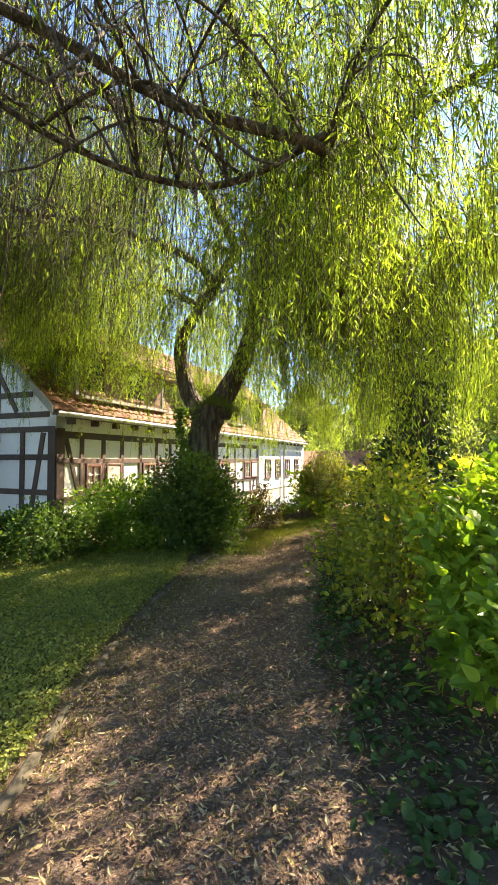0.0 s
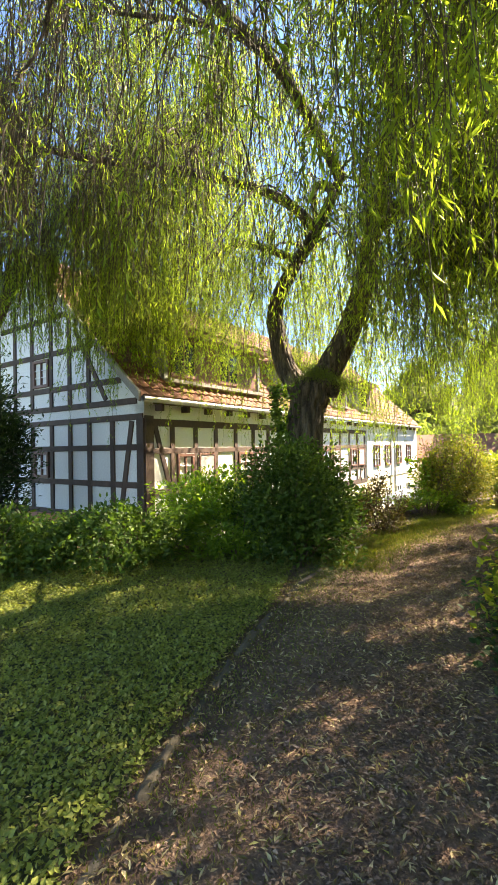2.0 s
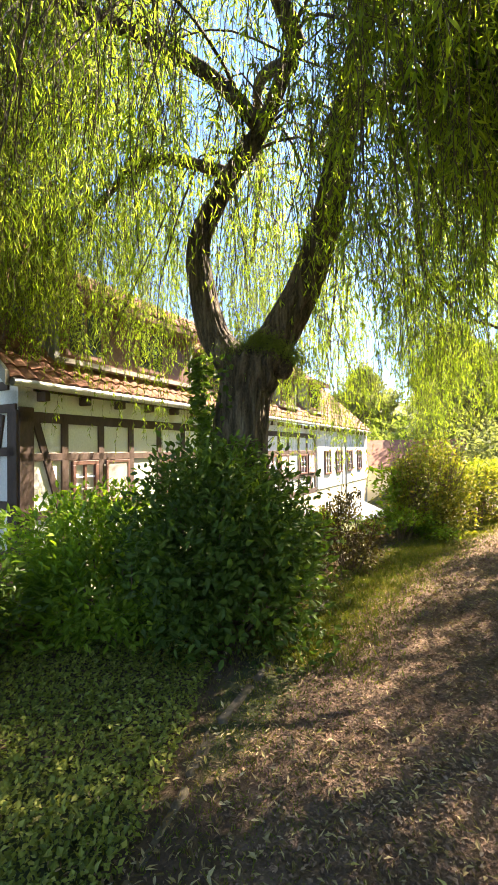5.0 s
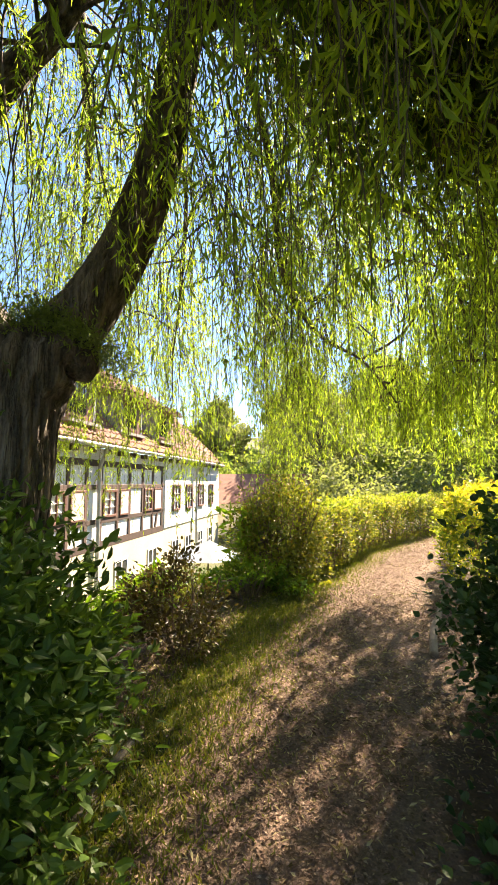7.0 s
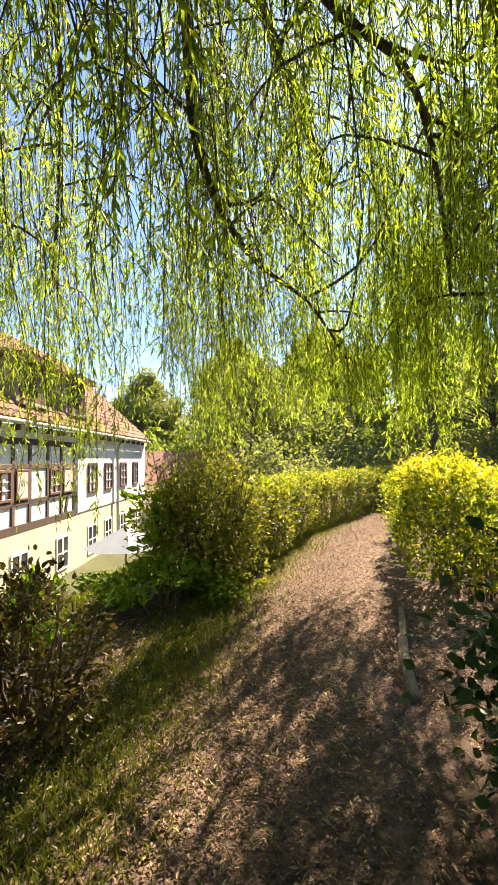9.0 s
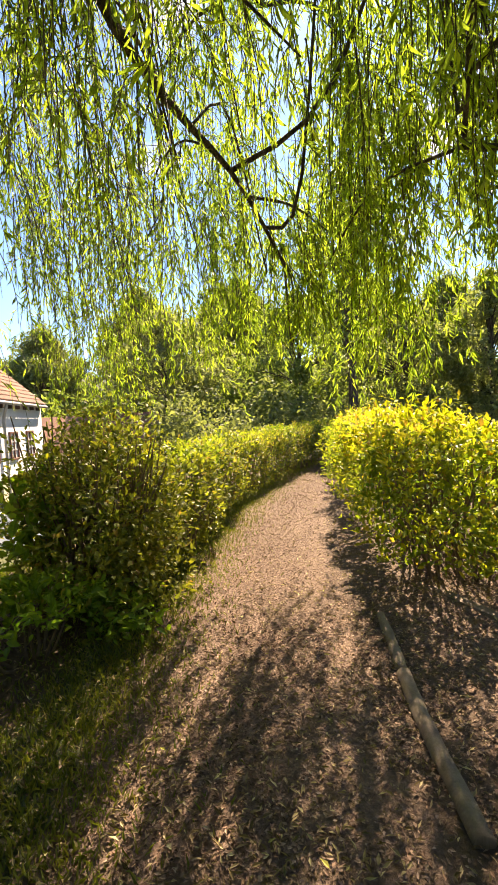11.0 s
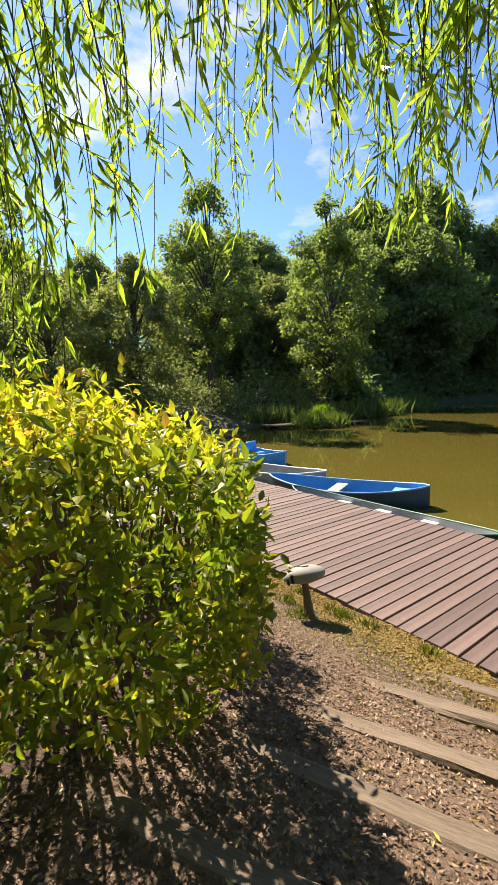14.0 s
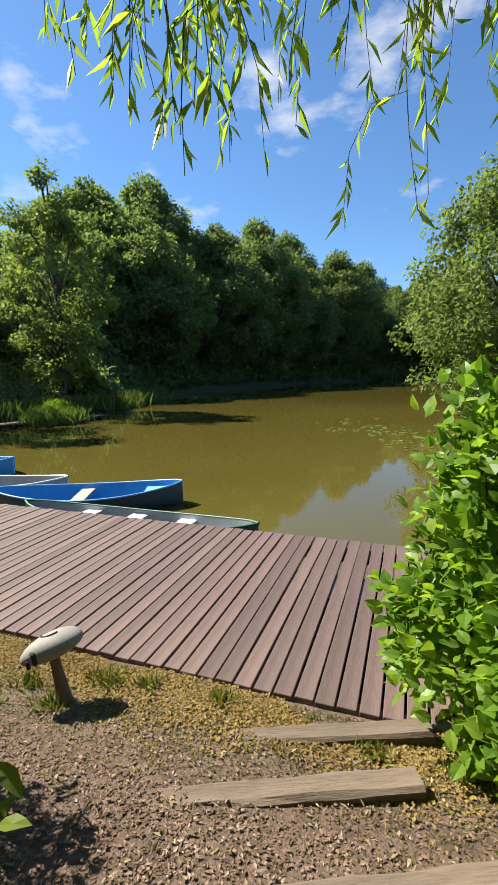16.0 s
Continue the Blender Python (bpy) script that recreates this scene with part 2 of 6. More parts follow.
def ground_material():
    m, nt, b, _ = nodes_of("ground")
    at = nt.nodes.new("ShaderNodeVertexColor")
    at.layer_name = "cover"
    sep = nt.nodes.new("ShaderNodeSeparateColor")
    nt.links.new(at.outputs["Color"], sep.inputs["Color"])
    fine, mid, big = noise_fac(nt, 45, 6, 0.75), noise_fac(nt, 9, 5, 0.65), noise_fac(nt, 0.9, 4, 0.6)
    soil = mixc(nt, 0.5, ramp(nt, fine, [(0.3, (0.03, 0.018, 0.012)), (0.72, (0.16, 0.1, 0.062))]), ramp(nt, mid, [(0.3, (0.05, 0.031, 0.02)), (0.7, (0.13, 0.083, 0.052))]))
    path = mixc(nt, 0.45, ramp(nt, fine, [(0.3, (0.045, 0.025, 0.017)), (0.5, (0.14, 0.09, 0.062)), (0.75, (0.32, 0.22, 0.158))]), ramp(nt, mid, [(0.3, (0.085, 0.05, 0.033)), (0.7, (0.23, 0.155, 0.11))]))
    grass = mixc(nt, 0.5, ramp(nt, fine, [(0.3, (0.018, 0.026, 0.008)), (0.7, (0.08, 0.095, 0.024))]), ramp(nt, big, [(0.35, (0.035, 0.048, 0.014)), (0.7, (0.1, 0.1, 0.035))]))

    def broken(mask):
        k = nt.nodes.new("ShaderNodeMath")
        k.operation = "MULTIPLY_ADD"
        nt.links.new(mid, k.inputs[0])
        k.inputs[1].default_value = 0.9
        k2 = nt.nodes.new("ShaderNodeMath")
        k2.operation = "ADD"
        nt.links.new(mask, k.inputs[2])
        nt.links.new(k.outputs[0], k2.inputs[0])
        k2.inputs[1].default_value = -0.95
        k3 = nt.nodes.new("ShaderNodeMath")
        k3.operation, k3.use_clamp = "MULTIPLY_ADD", True
        nt.links.new(k2.outputs[0], k3.inputs[0])
        k3.inputs[1].default_value, k3.inputs[2].default_value = 4.0, 0.5
        return k3.outputs[0]

    col = mixc(nt, broken(sep.outputs["Green"]), soil, grass)
    col = mixc(nt, broken(sep.outputs["Red"]), col, path)
    nt.links.new(col, b.inputs["Base Color"])
    b.inputs["Roughness"].default_value = 0.95
    bump_to(nt, b, mixc(nt, 0.4, fine, noise_fac(nt, 22, 3, 0.6)), 1.0, 0.035)
    return m


M_GROUND = ground_material()

# ---- building helpers ----
rng = np.random.default_rng(7)


def raw_mesh(name, verts, faces, material, smooth=False):
    """A mesh from arrays; faces are rows of equal length."""
    verts, faces = np.asarray(verts, np.float32), np.asarray(faces, np.int32)
    me = bpy.data.meshes.new(name)
    n, k = faces.shape
    me.vertices.add(len(verts))
    me.vertices.foreach_set("co", verts.ravel())
    me.loops.add(n * k)
    me.loops.foreach_set("vertex_index", faces.ravel())
    me.polygons.add(n)
    me.polygons.foreach_set("loop_start", np.arange(0, n * k, k, dtype=np.int32))
    me.polygons.foreach_set("loop_total", np.full(n, k, np.int32))
    me.polygons.foreach_set("use_smooth", np.full(n, smooth))
    me.update(calc_edges=True)
    me.materials.append(material)
    return me


def put(name, me, parent=None, label="", kind=""):
    ob = new(name, me)
    if parent is not None:
        ob.parent = parent
    if label or kind:
        tagged(ob, label, kind=kind)
    return ob


def part(name, bm, material, parent, label=""):
    me = bpy.data.meshes.new(name)
    bm.to_mesh(me)
    bm.free()
    me.materials.append(material)
    return put(name, me, parent, label)


def thing(name, place, label, category, group="", turn=0.0):
    ob = new(name)
    ob.matrix_world = Matrix.Translation(place) @ Matrix.Rotation(turn, 4, "Z")
    return tagged(ob, label, category, group)


def box_bm(x0, x1, y0, y1, z0, z1, bevel=0.0):
    bm = bmesh.new()
    bmesh.ops.create_cube(bm, size=1)
    for v in bm.verts:
        v.co = ((x0 + x1) / 2 + v.co.x * (x1 - x0), (y0 + y1) / 2 + v.co.y * (y1 - y0), (z0 + z1) / 2 + v.co.z * (z1 - z0))
    if bevel:
        bmesh.ops.bevel(bm, geom=bm.edges[:], offset=bevel, segments=1, affect="EDGES")
    return bm


def bar_bm(a, b, w, d, bevel=0.0):
    """A beam from a to b in the xz-plane, w wide, d deep in y."""
    a, b = Vector(a), Vector(b)
    ln = (b - a).length
    bm = box_bm(-w / 2, w / 2, -d / 2, d / 2, 0, ln, bevel)
    ang = math.atan2(b.x - a.x, b.z - a.z)
    bmesh.ops.transform(bm, matrix=Matrix.Translation(a) @ Matrix.Rotation(ang, 4, "Y"), verts=bm.verts[:])
    return bm


def tube(points, radii, seg=8, rough=0.0, seed=0):
    """Rings along a path: vertices and quads, with an uneven bark outline."""
    pts = np.asarray(points, float)
    n = len(pts)
    tan = np.gradient(pts, axis=0)
    tan /= np.linalg.norm(tan, axis=1)[:, None] + 1e-9
    first = np.array([1.0, 0, 0]) if abs(tan[0, 0]) < 0.8 else np.array([0, 1.0, 0])
    u = np.empty_like(pts)
    for k in range(n):
        first = first - (first @ tan[k]) * tan[k]
        first = first / (np.sqrt(first @ first) + 1e-9)
        u[k] = first
    v = np.cross(tan, u)
    a = np.linspace(0, 2 * np.pi, seg, endpoint=False)
    r = np.asarray(radii, float)[:, None] * np.ones(seg)
    if rough:
        g = np.random.default_rng(seed)
        ridge = g.normal(0, 1, seg)
        r = r * (1 + rough * (0.7 * ridge[None, :] + 0.5 * g.normal(0, 1, (n, seg))))
    ring = pts[:, None] + r[..., None] * (np.cos(a)[None, :, None] * u[:, None] + np.sin(a)[None, :, None] * v[:, None])
    i, j = np.meshgrid(np.arange(n - 1), np.arange(seg), indexing="ij")
    k = (j + 1) % seg
    faces = np.stack([i * seg + j, i * seg + k, (i + 1) * seg + k, (i + 1) * seg + j], -1).reshape(-1, 4)
    return ring.reshape(-1, 3), faces


def join(chunks):
    vs, fs, o = [], [], 0
    for v, f in chunks:
        vs.append(v)
        fs.append(np.asarray(f) + o)
        o += len(v)
    return np.concatenate(vs), np.concatenate(fs)


def smooth_path(points, n):
    """A soft curve through a few points."""
    p = np.asarray(points, float)
    t = np.linspace(0, len(p) - 1, n)
    i = np.clip(t.astype(int), 0, len(p) - 2)
    f = (t - i)[:, None]
    p0, p1, p2, p3 = p[np.clip(i - 1, 0, None)], p[i], p[i + 1], p[np.clip(i + 2, None, len(p) - 1)]
    return 0.5 * (2 * p1 + (p2 - p0) * f + (2 * p0 - 5 * p1 + 4 * p2 - p3) * f ** 2 + (3 * p1 - p0 - 3 * p2 + p3) * f ** 3)


def unit(v):
    return v / (np.linalg.norm(v, axis=-1, keepdims=True) + 1e-9)


def leaf_mesh(name, pos, way, length, width, material, broad=False, droop=0.15, face=None):
    """Leaves from their foot, direction, length and width: folded blades, or broad ones of six corners. face: the rough way that the upper side looks."""
    n = len(pos)
    way = unit(way)
    nor = rng.normal(0, 0.6, (n, 3)) + (np.array([0, 0, 1.0]) if face is None else face)
    side = unit(np.cross(way, nor))
    nor = unit(np.cross(side, way))
    ln, wd = length[:, None], width[:, None]
    bend = -droop * ln * nor
    tip = pos + way * ln + bend
    if not broad:
        mid = pos + way * ln * 0.42 + 0.12 * wd * nor
        verts = np.stack([pos, mid + side * wd / 2, tip, mid - side * wd / 2], 1).reshape(-1, 3)
        base = np.arange(n)[:, None] * 4
        faces = np.concatenate([base + np.array([0, 1, 2]), base + np.array([0, 2, 3])])
    else:
        mids = []
        for along_it, half, up in ((0.16, 0.32, 0.1), (0.46, 0.5, 0.14), (0.78, 0.27, 0.1)):
            m = pos + way * ln * along_it + up * wd * nor + bend * along_it ** 2
            mids += [m + side * wd * half, m - side * wd * half]
        verts = np.stack([pos, mids[0], mids[2], mids[4], tip, mids[5], mids[3], mids[1], pos + way * ln * 0.46 + bend * 0.2], 1).reshape(-1, 3)
        base = np.arange(n)[:, None] * 9
        faces = np.concatenate([base + np.array([8, k, (k + 1) % 8]) for k in range(8)])
    return raw_mesh(name, verts, faces, material)


def sphere_dirs(n):
    return unit(rng.normal(0, 1, (n, 3)))


# ---- plan ----
PATH = smooth_path([(0.0, -4.0), (-0.05, 0.0), (-0.2, 3.0), (0.1, 5.5), (0.75, 7.6), (1.8, 9.6), (3.2, 11.7), (5.4, 14.3), (8.4, 17.1), (11.6, 19.4), (16.0, 22.0)], 160)
TRUNK = np.array([-0.92, 8.6])
Q, W = np.array([0.593, 0.805]), np.array([0.805, -0.593])
WATER_Z, DECK_Z = -1.13, -0.67
LAKE = np.array([(5.6, 6.4), (5.74, 6.95), (12.85, 16.6), (16, 20), (24, 21), (28, 18.5), (33, 15.5), (39, 9.5), (53, 5), (63, -4), (80, -24), (100, -64), (85, -70), (58, -42), (38, -22), (22, -9), (12, -3), (7, 2)])


def path_distance(x, y):
    p = np.stack([x, y], -1)
    d = np.full(x.shape, 1e9)
    for a, b in zip(PATH[:-1], PATH[1:]):
        ab = b - a
        t = np.clip(((p - a) @ ab) / (ab @ ab), 0, 1)
        d = np.minimum(d, np.linalg.norm(p - a - t[..., None] * ab, axis=-1))
    return d


def lake_distance(x, y):
    """Metres from the shore line: minus on the lake."""
    d, inside = np.full(x.shape, 1e9), np.zeros(x.shape, bool)
    p = np.stack([x, y], -1)
    for a, b in zip(LAKE, np.roll(LAKE, -1, axis=0)):
        ab = b - a
        t = np.clip(((p - a) @ ab) / (ab @ ab), 0, 1)
        d = np.minimum(d, np.linalg.norm(p - a - t[..., None] * ab, axis=-1))
        cross = ((a[1] > y) != (b[1] > y)) & (x < (b[0] - a[0]) * (y - a[1]) / (b[1] - a[1] + 1e-12) + a[0])
        inside ^= cross
    return np.where(inside, -d, d)


def step(v, a, b):
    t = np.clip((v - a) / (b - a), 0, 1)
    return t * t * (3 - 2 * t)


def height(x, y):
    """The ground's height: level by the walk, down to the house on one side and in terraces to the lake on the other."""
    x, y = np.asarray(x, float), np.asarray(y, float)
    w = x * W[0] + y * W[1]
    e = 0.97 * x - 0.22 * (y - 9.5)
    k = step(y, 10.5, 12.0)
    a = np.maximum(0, (1 - k) * (e - 3.95) + k * (w + 2.4))
    b = np.maximum(0, -w) * 1.2
    bank = -0.68 * a / (a + b + 1e-6)
    ld = lake_distance(x, y)
    bank = np.where(ld < 0.5, np.minimum(bank, -0.68 + (ld - 0.5) * 0.55), bank)
    far = np.clip(WATER_Z + 0.02 + ld * 0.3, -3, 0.3 + np.maximum(0, ld - 6) * 0.14)
    far = np.minimum(far, 14)
    lakeside = step(np.hypot(x - 8, y - 12), 11, 17) * step(ld * 0 + x, 10, 14)
    h = (1 - lakeside) * bank + lakeside * far
    kerb = np.interp(y, [0, 4, 6, 8, 8.7, 10, 12, 14, 20], [-1.1, -1.05, -0.8, -0.2, 0.1, 0.6, 1.3, 2.0, 6.5])
    left = np.maximum(0, kerb - x)
    h = h - 1.75 * step(left, 0.3, 3.4) * step(y, 8.0, 12.5)
    return h + 0.018 * np.sin(2.1 * x + 1.3 * y) * np.cos(1.7 * y - 0.6 * x)


def lift(xy, up=0.0):
    return np.column_stack([xy, height(xy[:, 0], xy[:, 1]) + up])


def axis(fine0, fine1, stepf, lo, hi):
    near = np.arange(fine0, fine1 + 1e-6, stepf)
    right = fine1 + np.cumsum(np.geomspace(stepf, (hi - fine1) * 0.12, 40))
    left = fine0 - np.cumsum(np.geomspace(stepf, (fine0 - lo) * 0.12, 40))
    return np.concatenate([left[::-1], near, right])


gx, gy = axis(-6, 9, 0.11, -500, 500), axis(-2, 20, 0.11, -500, 500)
X, Y = np.meshgrid(gx, gy)
Z = height(X, Y)
nx, ny = len(gx), len(gy)
ii, jj = np.meshgrid(np.arange(ny - 1), np.arange(nx - 1), indexing="ij")
quads = np.stack([ii * nx + jj, ii * nx + jj + 1, (ii + 1) * nx + jj + 1, (ii + 1) * nx + jj], -1).reshape(-1, 4)
ground_mesh = raw_mesh("ground", np.stack([X, Y, Z], -1).reshape(-1, 3), quads, M_GROUND, True)
pd = path_distance(X, Y)
e_all = 0.97 * X - 0.22 * (Y - 9.5)
terrace = step(e_all, 2.6, 3.6) * (1 - step(Y, 10.6, 11.2)) * step(Y, 7.2, 8.2)
path_mask = np.maximum(1 - step(pd, 0.45, 0.95), terrace * 0.62)
kerb_line = np.interp(Y, [0, 4, 6, 8, 8.7, 10, 12, 14, 20], [-1.1, -1.05, -0.8, -0.2, 0.1, 0.6, 1.3, 2.0, 6.5])
lawn = step(kerb_line - X, -0.1, 0.3) * (1 - step(Y, 5.6, 6.6))
verge = np.exp(-((pd - 0.95) / 0.28) ** 2) * (X < PATH[np.abs(PATH[:, 1][None] - Y.ravel()[:, None]).argmin(1), 0].reshape(X.shape)) * step(Y, 5, 7)
house_side = step(kerb_line - X, 0.8, 1.6) * step(Y, 9.5, 11)
far_green = step(np.hypot(X - 2, Y - 8), 14, 20)
by_deck = 0.78 * step(e_all, 5.5, 6.2) * terrace
grass_mask = np.clip(np.maximum.reduce([lawn * 0.8, verge * 0.95, house_side, far_green, by_deck]), 0, 1)
layer = ground_mesh.color_attributes.new("cover", "FLOAT_COLOR", "POINT")
cover = np.stack([path_mask, grass_mask, np.zeros_like(X), np.ones_like(X)], -1).astype(np.float32)
layer.data.foreach_set("color", cover.ravel())
tagged(put("ground", ground_mesh), "leaf-strewn earth with a bark-chip walk and worn grass", "ground", kind="structure")

nxt, prv = np.roll(LAKE, -1, axis=0), np.roll(LAKE, 1, axis=0)
tang = unit(nxt - prv)
turned = np.stack([tang[:, 1], -tang[:, 0]], -1)
area = np.sum(LAKE[:, 0] * nxt[:, 1] - nxt[:, 0] * LAKE[:, 1])
rim = LAKE + np.sign(area) * turned * 1.6
water_mesh = raw_mesh("water", [(x, y, WATER_Z) for x, y in rim], [list(range(len(rim)))], M_WATER)
tagged(put("water", water_mesh), "still olive-brown lake water mirroring the wooded shore", "lake", kind="structure")

# ---- the timber-framed house ----
AZ = radians(22)
U, N = Vector((math.sin(AZ), math.cos(AZ), 0)), Vector((math.cos(AZ), -math.sin(AZ), 0))
house = new("house")
# local axes: x along the eaves side, y out of that side, z up; the near corner is the origin
corner = Vector((-4.34, 10.07, 0))
house.matrix_world = Matrix(((U.x, N.x, 0, corner.x), (U.y, N.y, 0, corner.y), (0, 0, 1, 0), (0, 0, 0, 1))) @ Matrix.Diagonal((1, 1, 1, 1))
tagged(house, "white timber-framed house with red clay tiles and dormers", "house")
LONG, DEEP, EAVE, RIDGE = 21.0, 8.4, 2.45, 6.35
part("eaves_wall", box_bm(0.0, 12.8, -0.25, 0.0, -0.05, EAVE), M_PLASTER, house, "white plaster infill")
part("plain_wall", box_bm(12.8, LONG, -0.25, 0.06, -0.05, EAVE), M_PLASTER, house, "white rendered wall")
part("basement_wall", box_bm(0.0, LONG, -0.25, 0.03, -2.3, -0.05), M_CREAM, house, "cream rendered basement")
bm = bmesh.new()
prof = [(0, -0.05), (0, EAVE + 0.2), (-DEEP / 2, RIDGE + 0.12), (-DEEP, EAVE + 0.2), (-DEEP, -0.05)]
for x in (0.0, 0.25):
    for y, z in prof:
        bm.verts.new((x, y - 0.0, z))
bm.verts.ensure_lookup_table()
bm.faces.new([bm.verts[i] for i in range(5)])
bm.faces.new([bm.verts[9 - i] for i in range(5)])
for i in range(5):
    bm.faces.new([bm.verts[i], bm.verts[5 + i], bm.verts[5 + (i + 1) % 5], bm.verts[(i + 1) % 5]])
bmesh.ops.recalc_face_normals(bm, faces=bm.faces[:])
gable = part("gable_wall", bm, M_PLASTER, house, "white plaster gable")
part("gable_plinth", box_bm(-0.03, 0.22, -DEEP, 0.0, -2.3, -0.05), M_BRICK, house, "red brick plinth")
part("back_wall", box_bm(0, LONG, -DEEP, -DEEP + 0.25, -2.3, EAVE), M_PLASTER, house)
part("end_wall", box_bm(LONG - 0.25, LONG, -DEEP, 0, -2.3, EAVE), M_PLASTER, house)
for k in range(26):
    x = 0.35 + k * 0.8
    part('rafter_tail', box_bm(x - 0.05, x + 0.05, 0.0, 0.2, 2.3, 2.44, 0.01), M_TIMBER, house)


def side_bar(x0, z0, x1, z1, w=0.13, name="post"):
    bm = bar_bm((x0, 0.005, z0), (x1, 0.005, z1), w, 0.06, 0.006)
    return part(name, bm, M_TIMBER, house)


def gable_bar(g0, z0, g1, z1, w=0.14, name="post"):
    bm = bar_bm((g0, 0, z0), (g1, 0, z1), w, 0.06, 0.006)
    bmesh.ops.transform(bm, matrix=Matrix(((0, 1, 0, -0.005), (-1, 0, 0, 0), (0, 0, 1, 0), (0, 0, 0, 1))), verts=bm.verts[:])
    return part(name, bm, M_TIMBER, house)


POSTS = (0.8, 1.57, 2.32, 3.15, 3.97, 4.75, 5.88, 6.68, 7.48, 8.21, 9.17, 9.94, 10.89, 11.72, 12.6)
side_bar(0.12, -0.1, 0.12, 2.2, 0.24, "corner_post")
for x in POSTS:
    side_bar(x, 0.02, x, 2.0)
for z, w in ((2.06, 0.16), (1.45, 0.12), (0.57, 0.12), (-0.04, 0.2)):
    side_bar(0.0, z, 12.75, z, w, "rail")
side_bar(0.72, 0.6, 0.28, 2.0, 0.12, "brace")
side_bar(12.0, 0.05, 12.5, 1.4, 0.12, "brace")
for g in (0.1, 1.0, 1.82, 2.56, 3.33, 4.2, 5.04, 5.9, 6.7, 7.5, 8.3):
    gable_bar(g, -0.05, g, 2.15, 0.22 if g == 0.1 else 0.14, "post")
for z in (2.18, 1.54, 0.74, 0.0):
    gable_bar(0.02, z, DEEP, z, 0.13, "rail")
for z in (2.52, 3.0, 3.9, 4.8):
    inset = (z - EAVE) * (DEEP / 2) / (RIDGE - EAVE) + 0.12
    gable_bar(inset, z, DEEP - inset, z, 0.13, "rail")
for g in (1.82, 2.56, 3.33, 4.2, 5.04, 5.9, 6.6):
    top = EAVE + 0.2 + min(g, DEEP - g) * (RIDGE - EAVE) / (DEEP / 2) - 0.25
    gable_bar(g, 2.5, g, min(top, 4.8 if g not in (3.33, 4.2, 5.04) else 5.4), 0.13, "post")
gable_bar(0.75, 0.1, 0.36, 2.1, 0.13, "brace")
gable_bar(1.2, 2.6, 2.3, 4.3, 0.12, "brace")


def window(x0, x1, z0, z1, bars=2, on_gable=False, proud=0.035):
    """A casement with frame, glazing bars and panes, set in the wall's face."""
    w, h = x1 - x0, z1 - z0
    win = new("window")
    win.parent = house
    if on_gable:
        win.matrix_local = Matrix(((0, -1, 0, -0.04), (-1, 0, 0, -x0), (0, 0, 1, z0), (0, 0, 0, 1)))
    else:
        win.matrix_local = Matrix.Translation((x0, proud, z0))
    f = 0.07
    for bx in ((0, w, 0, f), (0, w, h - f, h), (0, f, f, h - f), (w - f, w, f, h - f)):
        part("frame", box_bm(bx[0], bx[1], -0.06, 0.025, bx[2], bx[3], 0.006), M_FRAME, win)
    part("pane", box_bm(f, w - f, -0.05, -0.042, f, h - f), M_GLASS, win)
    part("mullion", box_bm(w / 2 - 0.02, w / 2 + 0.02, -0.04, 0.01, f, h - f), M_FRAME, win)
    for i in range(1, bars + 1):
        z = f + (h - 2 * f) * i / (bars + 1)
        part("glazing_bar", box_bm(f, w - f, -0.04, 0.0, z - 0.012, z + 0.012), M_WHITE, win)
    return win


def shutter(x0, x1, z0, z1):
    sh = new("shutter")
    sh.parent = house
    w, h = x1 - x0, z1 - z0
    sh.matrix_local = Matrix.Translation((x0, 0.035, z0))
    part("panel", box_bm(0.05, w - 0.05, 0, 0.02, 0.05, h - 0.05), M_SHUTTER, sh)
    for bx in ((0, w, 0, 0.05), (0, w, h - 0.05, h), (0, 0.05, 0.05, h - 0.05), (w - 0.05, w, 0.05, h - 0.05)):
        part("edge", box_bm(bx[0], bx[1], 0, 0.03, bx[2], bx[3], 0.004), M_FRAME, sh)


for x0, x1 in ((0.93, 1.48), (3.24, 3.9), (5.95, 6.6), (8.3, 9.08), (10.97, 11.64)):
    window(x0, x1, 0.64, 1.38)
for x0, x1 in ((1.65, 2.24), (4.05, 4.68), (6.76, 7.4), (9.25, 9.86), (11.8, 12.5)):
    shutter(x0, x1, 0.64, 1.38)
for g in (3.45, 5.15):
    window(g, g + 0.66, 0.82, 1.47, 2, True)
window(3.4, 4.1, 3.1, 3.8, 2, True)
for x0 in (13.6, 15.2, 17.0, 18.8):
    window(x0, x0 + 0.8, 0.5, 1.5, 2, False, 0.095)


def basement_window(x0, w=0.9):
    win = new("basement_window")
    win.parent = house
    win.matrix_local = Matrix.Translation((x0, 0.03, -1.6))
    h = 1.05
    part("reveal", box_bm(0, w, -0.04, 0.004, 0, h), M_CREAM, win)
    for bx in ((0.05, w - 0.05, 0.04, 0.1), (0.05, w - 0.05, h - 0.1, h - 0.04), (0.05, 0.12, 0.1, h - 0.1), (w - 0.12, w - 0.05, 0.1, h - 0.1), (w / 2 - 0.04, w / 2 + 0.04, 0.1, h - 0.1)):
        part("frame", box_bm(bx[0], bx[1], 0, 0.03, bx[2], bx[3], 0.004), M_WHITE, win)
    part("pane", box_bm(0.1, w - 0.1, 0.004, 0.012, 0.08, h - 0.08), M_GLASS, win)
    part("bar", box_bm(0.1, w - 0.1, 0.01, 0.025, h / 2 - 0.02, h / 2 + 0.02), M_WHITE, win)


for x0 in (6.5, 9.0, 11.3, 13.6, 15.2, 17.0, 18.8):
    basement_window(x0)

